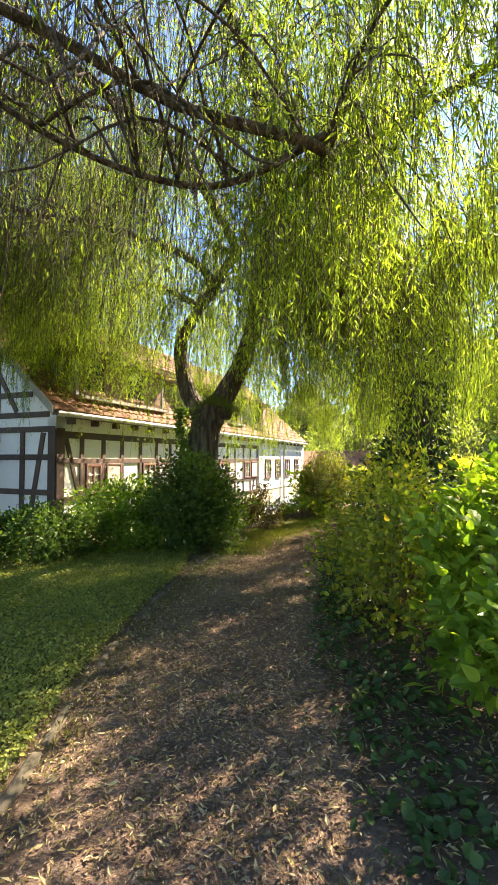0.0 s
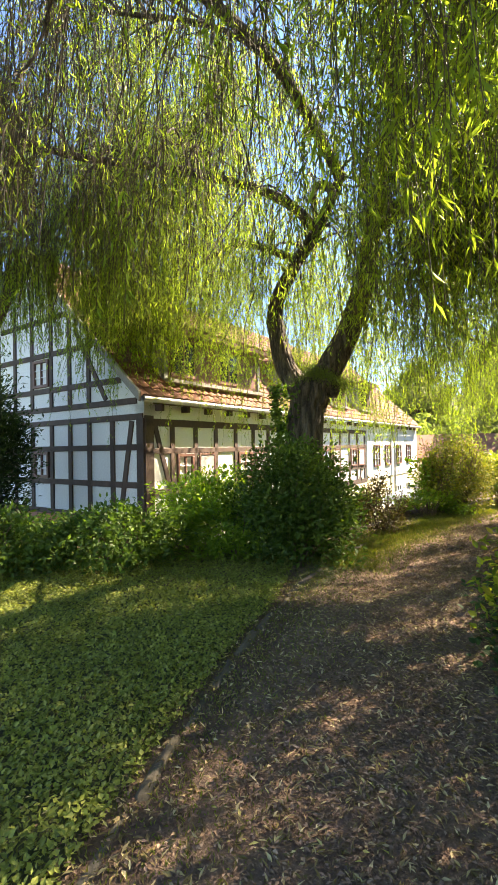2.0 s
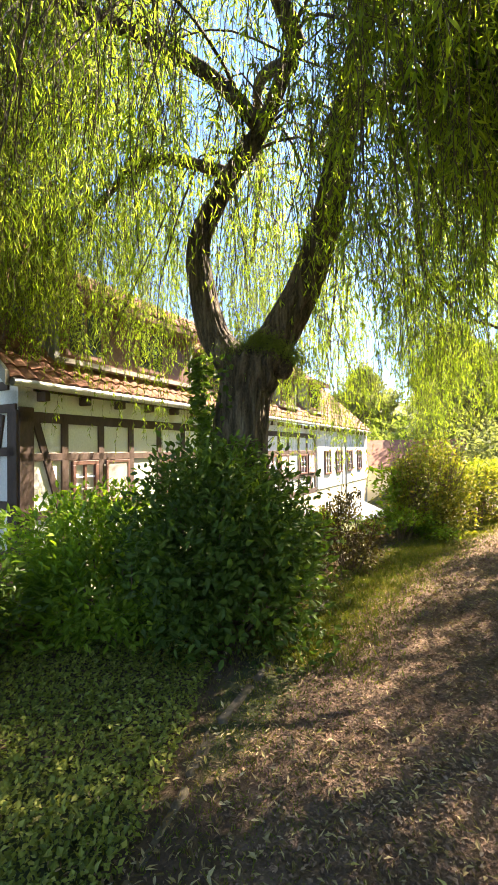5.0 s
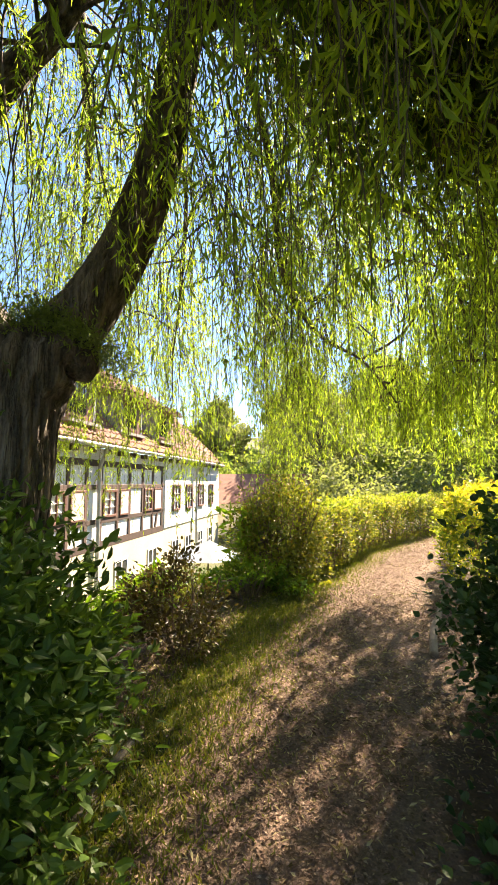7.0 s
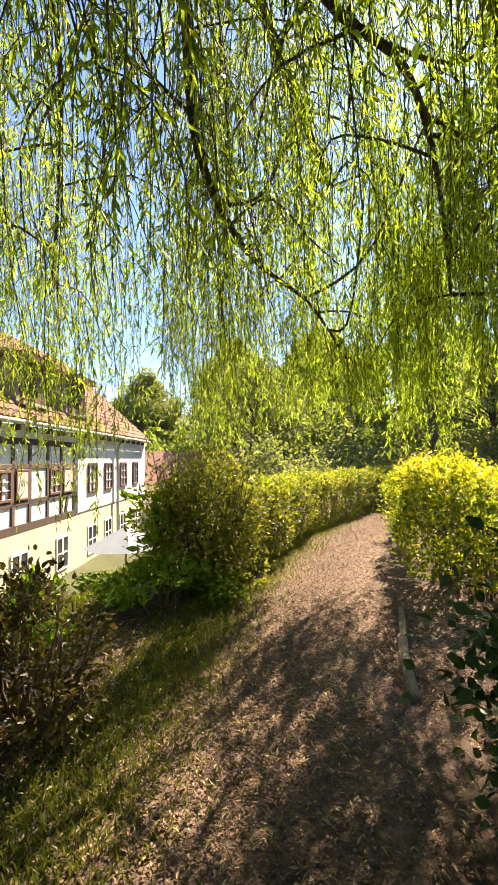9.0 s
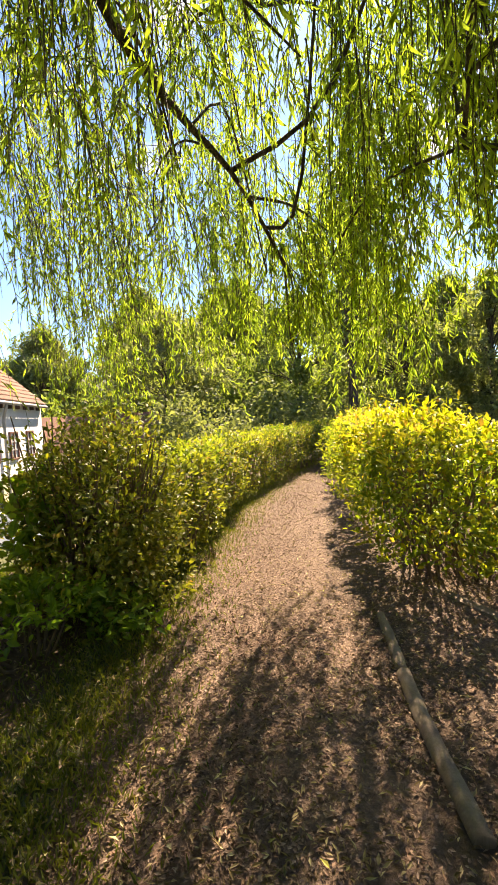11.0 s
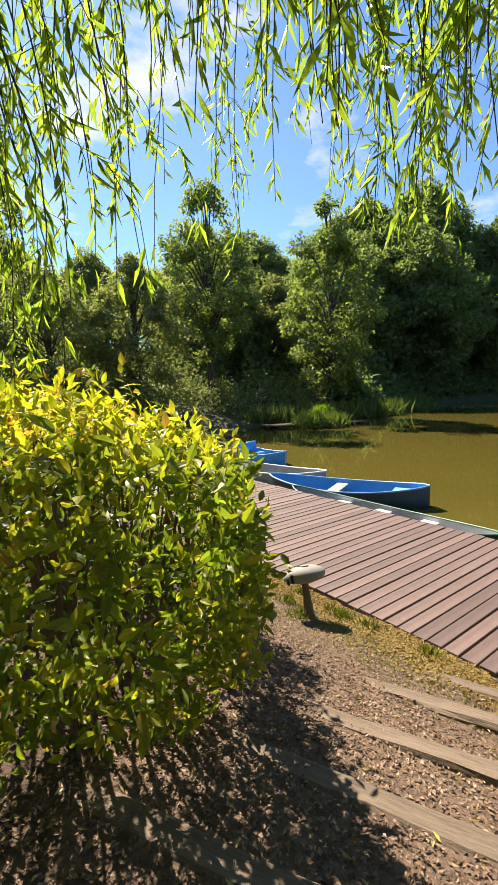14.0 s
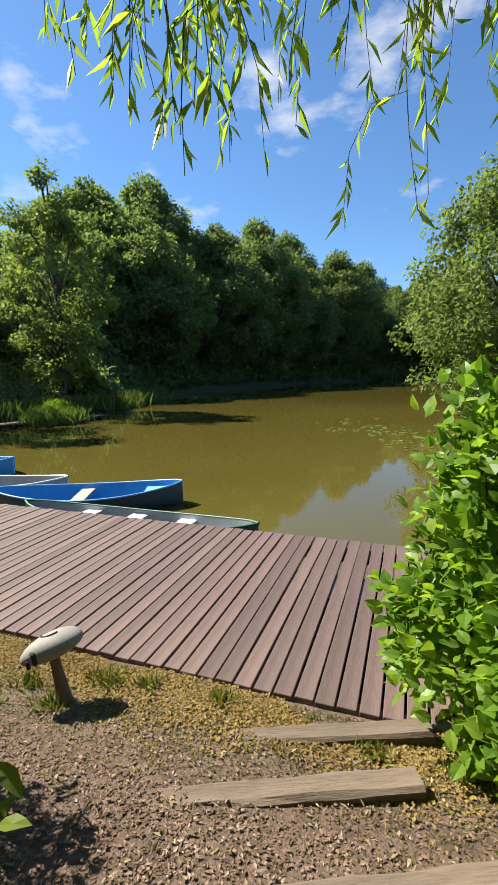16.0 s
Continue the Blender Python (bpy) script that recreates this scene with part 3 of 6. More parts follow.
# roof: two slopes with rows of tiles laid over
slope = math.atan2(RIDGE - EAVE, DEEP / 2)
run = math.hypot(RIDGE - EAVE, DEEP / 2) + 0.32


def roof_tiles(x0, x1, run_len, tile_w=0.24, tile_l=0.34):
    """Overlapping curved tiles in rows, in the slope's own plane: x along the eaves, y up the slope."""
    cols, rows = int((x1 - x0) / tile_w), int(run_len / (tile_l * 0.82))
    t = np.linspace(0, 1, 5)
    bow = np.array([0.0, 0.028, 0.045, 0.03, 0.0])
    proto = np.concatenate([np.column_stack([t * tile_w, np.zeros(5), bow + 0.035]), np.column_stack([t * tile_w, np.full(5, tile_l), bow]), np.column_stack([t * tile_w, np.zeros(5), bow + 0.015])])
    f = np.array([(i, i + 1, i + 6, i + 5) for i in range(4)] + [(i + 10, i + 11, i + 1, i) for i in range(4)])
    c, r = np.meshgrid(np.arange(cols), np.arange(rows), indexing="ij")
    o = np.stack([x0 + c * tile_w, r * tile_l * 0.82, np.zeros(c.shape)], -1).reshape(-1, 3)
    o[:, 2] += rng.uniform(-0.006, 0.006, len(o))
    v = (o[:, None] + proto[None]).reshape(-1, 3)
    fs = (np.arange(len(o))[:, None, None] * 15 + f[None]).reshape(-1, 4)
    return v, fs


for sgn, nm in ((1, "front_slope"), (-1, "back_slope")):
    m = Matrix(((1, 0, 0), (0, -sgn * math.cos(slope), sgn * math.sin(slope)), (0, math.sin(slope), math.cos(slope)))).to_4x4()
    m = Matrix.Translation((0, 0.25 if sgn > 0 else -DEEP - 0.25, EAVE - 0.05 - 0.25 * math.tan(slope) + 0.38)) @ m
    deck_bm = box_bm(-0.3, LONG + 0.1, 0, run + 0.0, -0.06, 0)
    rf = part("roof", deck_bm, M_FRAME, house)
    rf.matrix_local = m
    tv, tf = roof_tiles(-0.3, LONG + 0.1, run + 0.05)
    rt = put("roof_tiles", raw_mesh("roof_tiles", tv, tf, M_TILE), rf, "weathered red clay tiles", "stuff")
for y0, y1, z0, z1 in ((0.25, -DEEP / 2, 2.45, RIDGE + 0.2), (-DEEP - 0.25, -DEEP / 2, 2.45, RIDGE + 0.2)):
    bm = bmesh.new()
    for x in (-0.36, -0.3):
        for y, z in ((y0, z0), (y1, z1), (y1, z1 + 0.2), (y0, z0 + 0.2)):
            bm.verts.new((x, y, z))
    bm.verts.ensure_lookup_table()
    vs = list(bm.verts)
    bm.faces.new(vs[:4])
    bm.faces.new(vs[4:][::-1])
    for i in range(4):
        bm.faces.new([bm.verts[i], bm.verts[(i + 1) % 4], bm.verts[4 + (i + 1) % 4], bm.verts[4 + i]])
    bmesh.ops.recalc_face_normals(bm, faces=bm.faces[:])
    part("verge_board", bm, M_VERGE, house, "pale grey verge board")
gv, gf = tube([(-0.3, 0.31, 2.5), (LONG, 0.31, 2.46)], [0.06, 0.06], 10)
put("gutter", raw_mesh("gutter", gv, gf, M_ZINC, True), house, "zinc gutter")
pv, pf = tube([(7.95, 0.31, 2.46), (7.95, 0.24, 2.3), (7.95, 0.12, 2.0), (7.95, 0.1, 1.8), (7.95, 0.1, -2.2)], [0.05] * 5, 10)
put("downpipe", raw_mesh("downpipe", pv, pf, M_ZINC, True), house, "zinc downpipe")
pv, pf = tube([(16.4, 0.31, 2.46), (16.4, 0.26, 2.3), (16.4, 0.18, 2.0), (16.4, 0.16, 1.8), (16.4, 0.16, -2.2)], [0.05] * 5, 10)
put("downpipe", raw_mesh("downpipe", pv, pf, M_ZINC, True), house, "zinc downpipe")


def dormer(x0, x1, y_face=-0.15, z0=3.1, z1=4.15):
    d = new("dormer")
    d.parent = house
    depth = 2.4
    part("cheek", box_bm(x0, x0 + 0.1, y_face - depth, y_face, z0 - 0.3, z1), M_SLATE, d, "grey slate cheek")
    part("cheek", box_bm(x1 - 0.1, x1, y_face - depth, y_face, z0 - 0.3, z1), M_SLATE, d, "grey slate cheek")
    part("front", box_bm(x0 + 0.1, x1 - 0.1, y_face - 0.12, y_face - 0.02, z0 - 0.3, z1), M_FRAME, d, "red-brown boarded front")
    roof = box_bm(x0 - 0.25, x1 + 0.25, -depth, 0.35, 0, 0.1)
    rf = part("dormer_roof", roof, M_FRAME, d)
    rf.matrix_local = Matrix.Translation((0, y_face, z1)) @ Matrix.Rotation(radians(-9), 4, "X")
    tv, tf = roof_tiles(x0 - 0.25, x1 + 0.25, depth + 0.35)
    tv = tv * np.array([1, -1, 1]) + np.array([0, 0.35, 0.1])
    put("roof_tiles", raw_mesh("roof_tiles", tv, tf[:, ::-1], M_TILE), rf, "red clay tiles", "stuff")
    n = max(1, int((x1 - x0) / 1.3))
    for i in range(n):
        a = x0 + 0.2 + (x1 - x0 - 0.4) * i / n
        part("window_frame", box_bm(a, a + 0.85, y_face - 0.03, y_face + 0.02, z0 + 0.05, z1 - 0.1, 0.01), M_FRAME, d)
        part("pane", box_bm(a + 0.08, a + 0.39, y_face + 0.014, y_face + 0.026, z0 + 0.13, z1 - 0.18), M_GLASS, d)
        part("pane", box_bm(a + 0.46, a + 0.77, y_face + 0.014, y_face + 0.026, z0 + 0.13, z1 - 0.18), M_GLASS, d)
    part("sill_flashing", box_bm(x0, x1, y_face - 0.02, y_face + 0.18, z0 - 0.12, z0 - 0.04), M_VERGE, d)


dormer(0.75, 4.6)
dormer(6.6, 8.1)
dormer(9.6, 11.1)
dormer(12.4, 13.9)
ch = part("chimney", box_bm(2.6, 3.2, -DEEP / 2 - 0.3, -DEEP / 2 + 0.3, 5.6, 7.4, 0.01), M_BRICK, house, "red brick chimney")
part("chimney_cap", box_bm(2.5, 3.3, -DEEP / 2 - 0.4, -DEEP / 2 + 0.4, 7.4, 7.5, 0.01), M_SLATE, ch)

# neighbour wing beyond the house, with its terrace
annex = thing("annex_building", (3.6, 31.0, -1.9), "low white annex with a red tiled roof behind the terrace", "building", turn=-AZ)
part("wall", box_bm(-4.5, 5.0, 0, 5, 0, 2.3), M_CREAM, annex)
bm = box_bm(-4.9, 5.4, -0.5, 5.5, 2.3, 2.4)
for v in bm.verts:
    if v.co.z > 2.35:
        v.co.y = 2.5 + (v.co.y - 2.5) * 0.05
        v.co.z = 4.0
part("roof", bm, M_TILE, annex, "red tiled roof")

# ---- deck, steps, edgings ----
deck = tagged(new("deck"), "weathered red-brown plank deck along the lake", "deck", kind="structure")
Q3, W3 = Vector((*Q, 0)), Vector((*W, 0))
plank_bm = box_bm(0, 2.92, -0.0635, 0.0635, -0.035, 0, 0.004)
plank_mesh = bpy.data.meshes.new("plank")
plank_bm.to_mesh(plank_mesh)
plank_bm.free()
plank_mesh.materials.append(M_DECK)
turn_w = math.atan2(W[1], W[0])
q = 7.2
while q < 19.6:
    pl = put("plank", plank_mesh, deck)
    o = Q3 * q + W3 * (0.06 + rng.uniform(-0.012, 0.012))
    pl.matrix_local = Matrix.Translation((o.x, o.y, DECK_Z + rng.uniform(-0.004, 0.004))) @ Matrix.Rotation(turn_w + rng.uniform(-0.0025, 0.0025), 4, "Z")
    q += 0.1435 + rng.uniform(-0.002, 0.002)
for w0 in (0.12, 1.4, 2.75):
    a = Q3 * 7.2 + W3 * w0
    js = part("joist", box_bm(0, 12.4, -0.05, 0.05, -0.18, -0.036), M_BEAM, deck)
    js.matrix_local = Matrix.Translation((a.x, a.y, DECK_Z)) @ Matrix.Rotation(math.atan2(Q[1], Q[0]), 4, "Z")
for i in range(5):
    a = Q3 * (7.8 + i * 2.8) + W3 * 2.75
    part("pile", box_bm(a.x - 0.07, a.x + 0.07, a.y - 0.07, a.y + 0.07, -2.6, DECK_Z - 0.18), M_BEAM, deck)


def timber(name, a, b, w, h, material, label, category, group):
    """A squared beam bedded in the ground from a to b, with rounded, uneven edges."""
    a, b = Vector(a), Vector(b)
    ln = (b - a).length
    bm = bmesh.new()
    n = max(4, int(ln / 0.18))
    rings = []
    prof = [(-w / 2, -h), (w / 2, -h), (w / 2, -0.02), (w / 2 - 0.02, 0), (-w / 2 + 0.02, 0), (-w / 2, -0.02)]
    for i in range(n + 1):
        rings.append([bm.verts.new((ln * i / n, y + random.uniform(-0.006, 0.006), z + random.uniform(-0.006, 0.004))) for y, z in prof])
    for r0, r1 in zip(rings, rings[1:]):
        for k in range(6):
            bm.faces.new((r0[k], r0[(k + 1) % 6], r1[(k + 1) % 6], r1[k]))
    bm.faces.new(rings[0][::-1])
    bm.faces.new(rings[-1])
    bmesh.ops.recalc_face_normals(bm, faces=bm.faces[:])
    me = bpy.data.meshes.new(name)
    bm.to_mesh(me)
    bm.free()
    me.materials.append(material)
    ob = put(name, me)
    d = (b - a).normalized()
    ob.matrix_world = Matrix.Translation(a) @ d.to_track_quat("X", "Z").to_matrix().to_4x4()
    return tagged(ob, label, category, group)


for a, b, z in (((4.36, 10.75), (4.04, 8.6), 0.0), ((4.92, 10.45), (4.5, 8.6), -0.13), ((5.4, 10.3), (5.03, 8.6), -0.26), ((5.9, 10.05), (5.58, 8.58), -0.4), ((6.38, 9.95), (5.95, 8.22), -0.54)):
    timber("step_beam", (*a, z + 0.016), (*b, z + 0.016), 0.13, 0.16, M_BEAM, "grey weathered timber step edging set in the chips", "step", "steps to the deck")
for pts, r in (([(2.57, 9.2, 0.01), (2.72, 9.43, 0.018), (2.91, 9.71, 0.016), (3.17, 10.05, 0.012)], 0.038), ([(3.22, 10.1, -0.02), (3.44, 10.38, -0.012), (3.68, 10.7, -0.022)], 0.034)):
    log_line = smooth_path(pts, 14)
    log_line = np.concatenate([log_line[:1] + (log_line[0] - log_line[1]) * 0.02, log_line, log_line[-1:] + (log_line[-1] - log_line[-2]) * 0.02])
    lv, lf = tube(log_line, [r * 0.04] + [r] * 14 + [r * 0.04], 10, 0.08, 3)
    tagged(put("edging_log", raw_mesh("edging_log", lv, lf, M_LOG, True)), "thin grey weathered log edging the walk", "log", "edging logs")


def stone(x, y, turn, ln, wd, ht):
    bm = box_bm(-ln / 2, ln / 2, -wd / 2, wd / 2, -0.1, ht, 0.02)
    bmesh.ops.subdivide_edges(bm, edges=bm.edges[:], cuts=1)
    for v in bm.verts:
        v.co += Vector((random.uniform(-1, 1), random.uniform(-1, 1), random.uniform(-1, 1))) * 0.01
    me = bpy.data.meshes.new("edging_stone")
    bm.to_mesh(me)
    bm.free()
    me.materials.append(M_STONE)
    for p in me.polygons:
        p.use_smooth = True
    ob = put("edging_stone", me)
    ob.matrix_world = Matrix.Translation((x, y, float(height(x, y)))) @ Matrix.Rotation(turn, 4, "Z")
    return tagged(ob, "worn grey stone edging half sunk beside the walk", "stone", "edging stones")


KERB = smooth_path([(-1.05, 1.2), (-1.08, 2.5), (-1.1, 3.0), (-1.07, 3.6), (-1.02, 4.5), (-0.82, 5.9), (-0.73, 6.4), (-0.2, 8.0), (0.14, 8.7)], 400)
gone, i = 0.0, 1
while i < len(KERB):
    gone += float(np.linalg.norm(KERB[i] - KERB[i - 1]))
    if gone > 0.44:
        d = KERB[i] - KERB[i - 8]
        stone(KERB[i][0], KERB[i][1], math.atan2(d[1], d[0]) + random.uniform(-0.06, 0.06), random.uniform(0.32, 0.44), random.uniform(0.05, 0.075), random.uniform(0.004, 0.03))
        gone = 0.0
    i += 1

# ---- garden lamp ----
lamp = thing("garden_lamp", (6.8, 10.24, float(height(6.8, 10.24))), "grey pebble-shaped garden lamp on a short wooden stem", "lamp", turn=2.25)
lamp.matrix_world = Matrix.Translation((6.8, 10.22, float(height(6.8, 10.22)) - 0.03)) @ Matrix.Rotation(radians(15), 4, Vector((-0.96, 0.28, 0))) @ Matrix.Rotation(2.0, 4, "Z")
sv, sf = tube([(0.03, 0, -0.1), (0.02, 0, 0.1), (0, 0, 0.26), (-0.01, 0, 0.34)], [0.055, 0.045, 0.032, 0.03], 10)
put("stem", raw_mesh("stem", sv, sf, M_LOG, True), lamp, "brown tapered stem")
bm = bmesh.new()
bmesh.ops.create_uvsphere(bm, u_segments=32, v_segments=16, radius=1)
for v in bm.verts:
    k = 1 - 0.25 * v.co.x
    v.co = Vector((v.co.x * 0.19, v.co.y * 0.115 * k, v.co.z * 0.085 * (1 if v.co.z > 0 else 0.75)))
for f in bm.faces:
    f.smooth = True
shade = part("shade", bm, M_LAMP, lamp, "grey oval shell")
shade.matrix_local = Matrix.Translation((-0.02, 0, 0.4)) @ Matrix.Rotation(radians(-4), 4, "Y")
part("slot", box_bm(0.11, 0.138, 0.03, 0.083, -0.03, 0.05, 0.008), M_DARK, shade, "dark slot")
part("slot", box_bm(0.148, 0.168, 0.0, 0.055, -0.045, 0.012, 0.006), M_DARK, shade, "dark slot")
nv, nf = tube([(-0.02 + 0.06 * math.cos(a), -0.02 + 0.05 * math.sin(a), 0.083) for a in np.linspace(-0.4, 2.0, 9)], [0.006] * 9, 6)
put("crease", raw_mesh("crease", nv, nf, M_DARK, True), shade, "dark curved crease")

# ---- boats ----


def hull(name, parent, ln, beam, depth, outer, inner, rimmat, stern=0.0, sheer=0.12, n=25):
    """An open hull along x: outer skin, inner skin and a rim. stern: the width kept at the x=0 end."""
    t = np.linspace(0, 1, n)
    half = beam / 2 * np.power(np.clip(np.sin(np.pi * (stern * 0.35 + (1 - stern * 0.35) * t)), 0, 1), 0.62) + 0.012
    top = depth + sheer * (2 * t - 1) ** 2
    keel = 0.16 * depth * np.abs(2 * t - 1) ** 4
    a = np.linspace(0, np.pi, 13)

    def skin(off):
        rows = []
        for i in range(n):
            hw, kz = max(half[i] - off, 0.004), keel[i] + off
            s = np.sign(np.cos(a)) * np.abs(np.cos(a)) ** 0.55
            z = top[i] - (top[i] - kz) * np.abs(np.sin(a)) ** 0.7
            rows.append(np.column_stack([np.full(13, t[i] * ln), hw * s, z]))
        return np.array(rows)

    i, j = np.meshgrid(np.arange(n - 1), np.arange(12), indexing="ij")
    f = np.stack([i * 13 + j, (i + 1) * 13 + j, (i + 1) * 13 + j + 1, i * 13 + j + 1], -1).reshape(-1, 4)
    o = skin(0.0)
    put("hull", raw_mesh("hull", o.reshape(-1, 3), f, outer, True), parent)
    put("lining", raw_mesh("lining", skin(0.022).reshape(-1, 3), f[:, ::-1], inner, True), parent)
    for side in (0, 12):
        v, ff = tube(o[:, side] + np.array([0, 0, 0.004]), [0.02] * n, 8)
        put("gunwale", raw_mesh("gunwale", v, ff, rimmat, True), parent)
    if stern:
        ring = o[0]
        c = ring.mean(0)
        put("transom", raw_mesh("transom", np.vstack([ring, c]), [(k, k + 1, 13) for k in range(12)], outer), parent)
        put("transom_lining", raw_mesh("transom_lining", np.vstack([ring, c]) + np.array([0.02, 0, 0]), [(k + 1, k, 13) for k in range(12)], inner), parent)


def along(q, w, z):
    o = Q3 * q + W3 * w
    return (o.x, o.y, z)


TURN_Q = math.atan2(Q[1], Q[0])
canoe = thing("canoe", along(16.9, 3.5, WATER_Z - 0.1), "green canoe with a grey inside and white seats", "boat", turn=TURN_Q + math.pi)
hull("canoe", canoe, 4.5, 0.86, 0.34, M_GREEN, M_GREY, M_GREEN, 0.0, 0.13)
for x in (1.25, 2.2, 3.15):
    part("seat", box_bm(x - 0.15, x + 0.15, -0.36, 0.36, 0.27, 0.295, 0.006), M_WHITE, canoe, "white seat")
rowboat = thing("rowing_boat", along(18.0, 3.75, WATER_Z - 0.1), "blue rowing boat with a pale wooden bench", "boat", turn=TURN_Q + math.pi + 0.43)
hull("rowing_boat", rowboat, 3.7, 1.3, 0.4, M_BLACK, M_BLUE, M_LBLUE, 0.0, 0.15)
part("bench", box_bm(1.55, 1.82, -0.56, 0.56, 0.3, 0.33, 0.006), M_WOOD, rowboat, "pale grey wooden bench")
part("bow_deck", box_bm(2.95, 3.4, -0.25, 0.25, 0.38, 0.4, 0.006), M_LBLUE, rowboat, "light blue bow deck")
part("rib", box_bm(0.9, 2.6, -0.42, -0.36, 0.14, 0.2, 0.006), M_LBLUE, rowboat)
punt = thing("grey_boat", along(20.9, 4.35, WATER_Z - 0.13), "pale grey boat moored behind the blue one", "boat", turn=TURN_Q + math.pi + 0.22)
hull("grey_boat", punt, 3.6, 1.1, 0.4, M_GREY, M_GREY, M_WHITE, 0.0, 0.14)
pedalo = thing("pedal_boat", along(22.9, 6.0, WATER_Z - 0.1), "bright blue plastic pedal boat on the water", "boat", turn=TURN_Q + math.pi + 0.15)
hull("pedal_boat", pedalo, 2.6, 1.4, 0.42, M_BLUE, M_BLUE, M_LBLUE, 0.5, 0.15)
for y in (-0.35, 0.3):
    bm = box_bm(0.7, 0.85, y - 0.24, y + 0.24, 0.3, 0.75, 0.04)
    part("seat_back", bm, M_BLUE, pedalo)
    part("seat", box_bm(0.85, 1.3, y - 0.24, y + 0.24, 0.28, 0.4, 0.04), M_BLUE, pedalo)

# ---- plants ----


def shrub(name, x, y, rx, ry, ht, count, material, leaf=(0.06, 0.035), label="", category="shrub", stems=14, broad=True, low=0.0, seed=1, stemmat=None, shell=0.55, group=""):
    """A bush: stems fanning from the ground and leaves in uneven clumps on and inside its outline."""
    g = np.random.default_rng(seed)
    z = float(height(x, y))
    ob = thing(name, (x, y, z), label, category, group)
    chunks = []
    for k in range(stems):
        a, r = g.uniform(0, 2 * np.pi), g.uniform(0.2, 0.85)
        top = np.array([rx * r * np.cos(a), ry * r * np.sin(a), ht * g.uniform(0.6, 0.95)])
        foot = top * np.array([0.25, 0.25, 0]) + np.array([0, 0, -0.08])
        mid = (foot + top) / 2 + g.normal(0, 0.05, 3)
        chunks.append(tube(smooth_path([foot, mid, top], 6), np.linspace(0.014, 0.005, 6), 5))
    v, f = join(chunks)
    put("stem_mass", raw_mesh("stem_mass", v, f, stemmat or M_STEM, True), ob, kind="stuff")
    n_c = max(12, count // 70)
    d = unit(g.normal(0, 1, (n_c, 3)))
    d[:, 2] = np.abs(d[:, 2]) * 1.1 - low * 0.3
    rad = shell + (1 - shell) * g.uniform(0, 1, n_c) ** 0.5
    wob = 1 + 0.13 * np.sin(5 * np.arctan2(d[:, 1], d[:, 0]) + seed) + g.uniform(-0.1, 0.12, n_c)
    c = d * (rad * wob)[:, None]
    c = np.column_stack([c[:, 0] * rx, c[:, 1] * ry, np.clip(0.35 * ht + c[:, 2] * 0.65 * ht, 0.06, None)])
    low_pts = g.uniform(0, 1, n_c) < 0.3
    c[low_pts, 2] = g.uniform(0.08, 0.5, low_pts.sum()) * ht
    idx = g.integers(0, n_c, count)
    sp = np.array([rx, ry, ht * 0.7]) * 0.16
    pos = c[idx] + np.clip(g.normal(0, 1, (count, 3)), -1.7, 1.7) * np.minimum(sp, 0.16)
    pos[:, 2] = np.clip(pos[:, 2], 0.03, None)
    out = unit(pos * np.array([1, 1, 0.5]))
    way = out * 0.8 + g.normal(0, 0.55, (count, 3)) + np.array([0, 0, 0.05])
    ln = leaf[0] * g.uniform(0.6, 1.3, count)
    put("leaves", leaf_mesh("leaves", pos, way, ln, ln * leaf[1] / leaf[0], material, broad, 0.2, out + np.array([0, 0, 0.7])), ob, kind="stuff")
    return ob


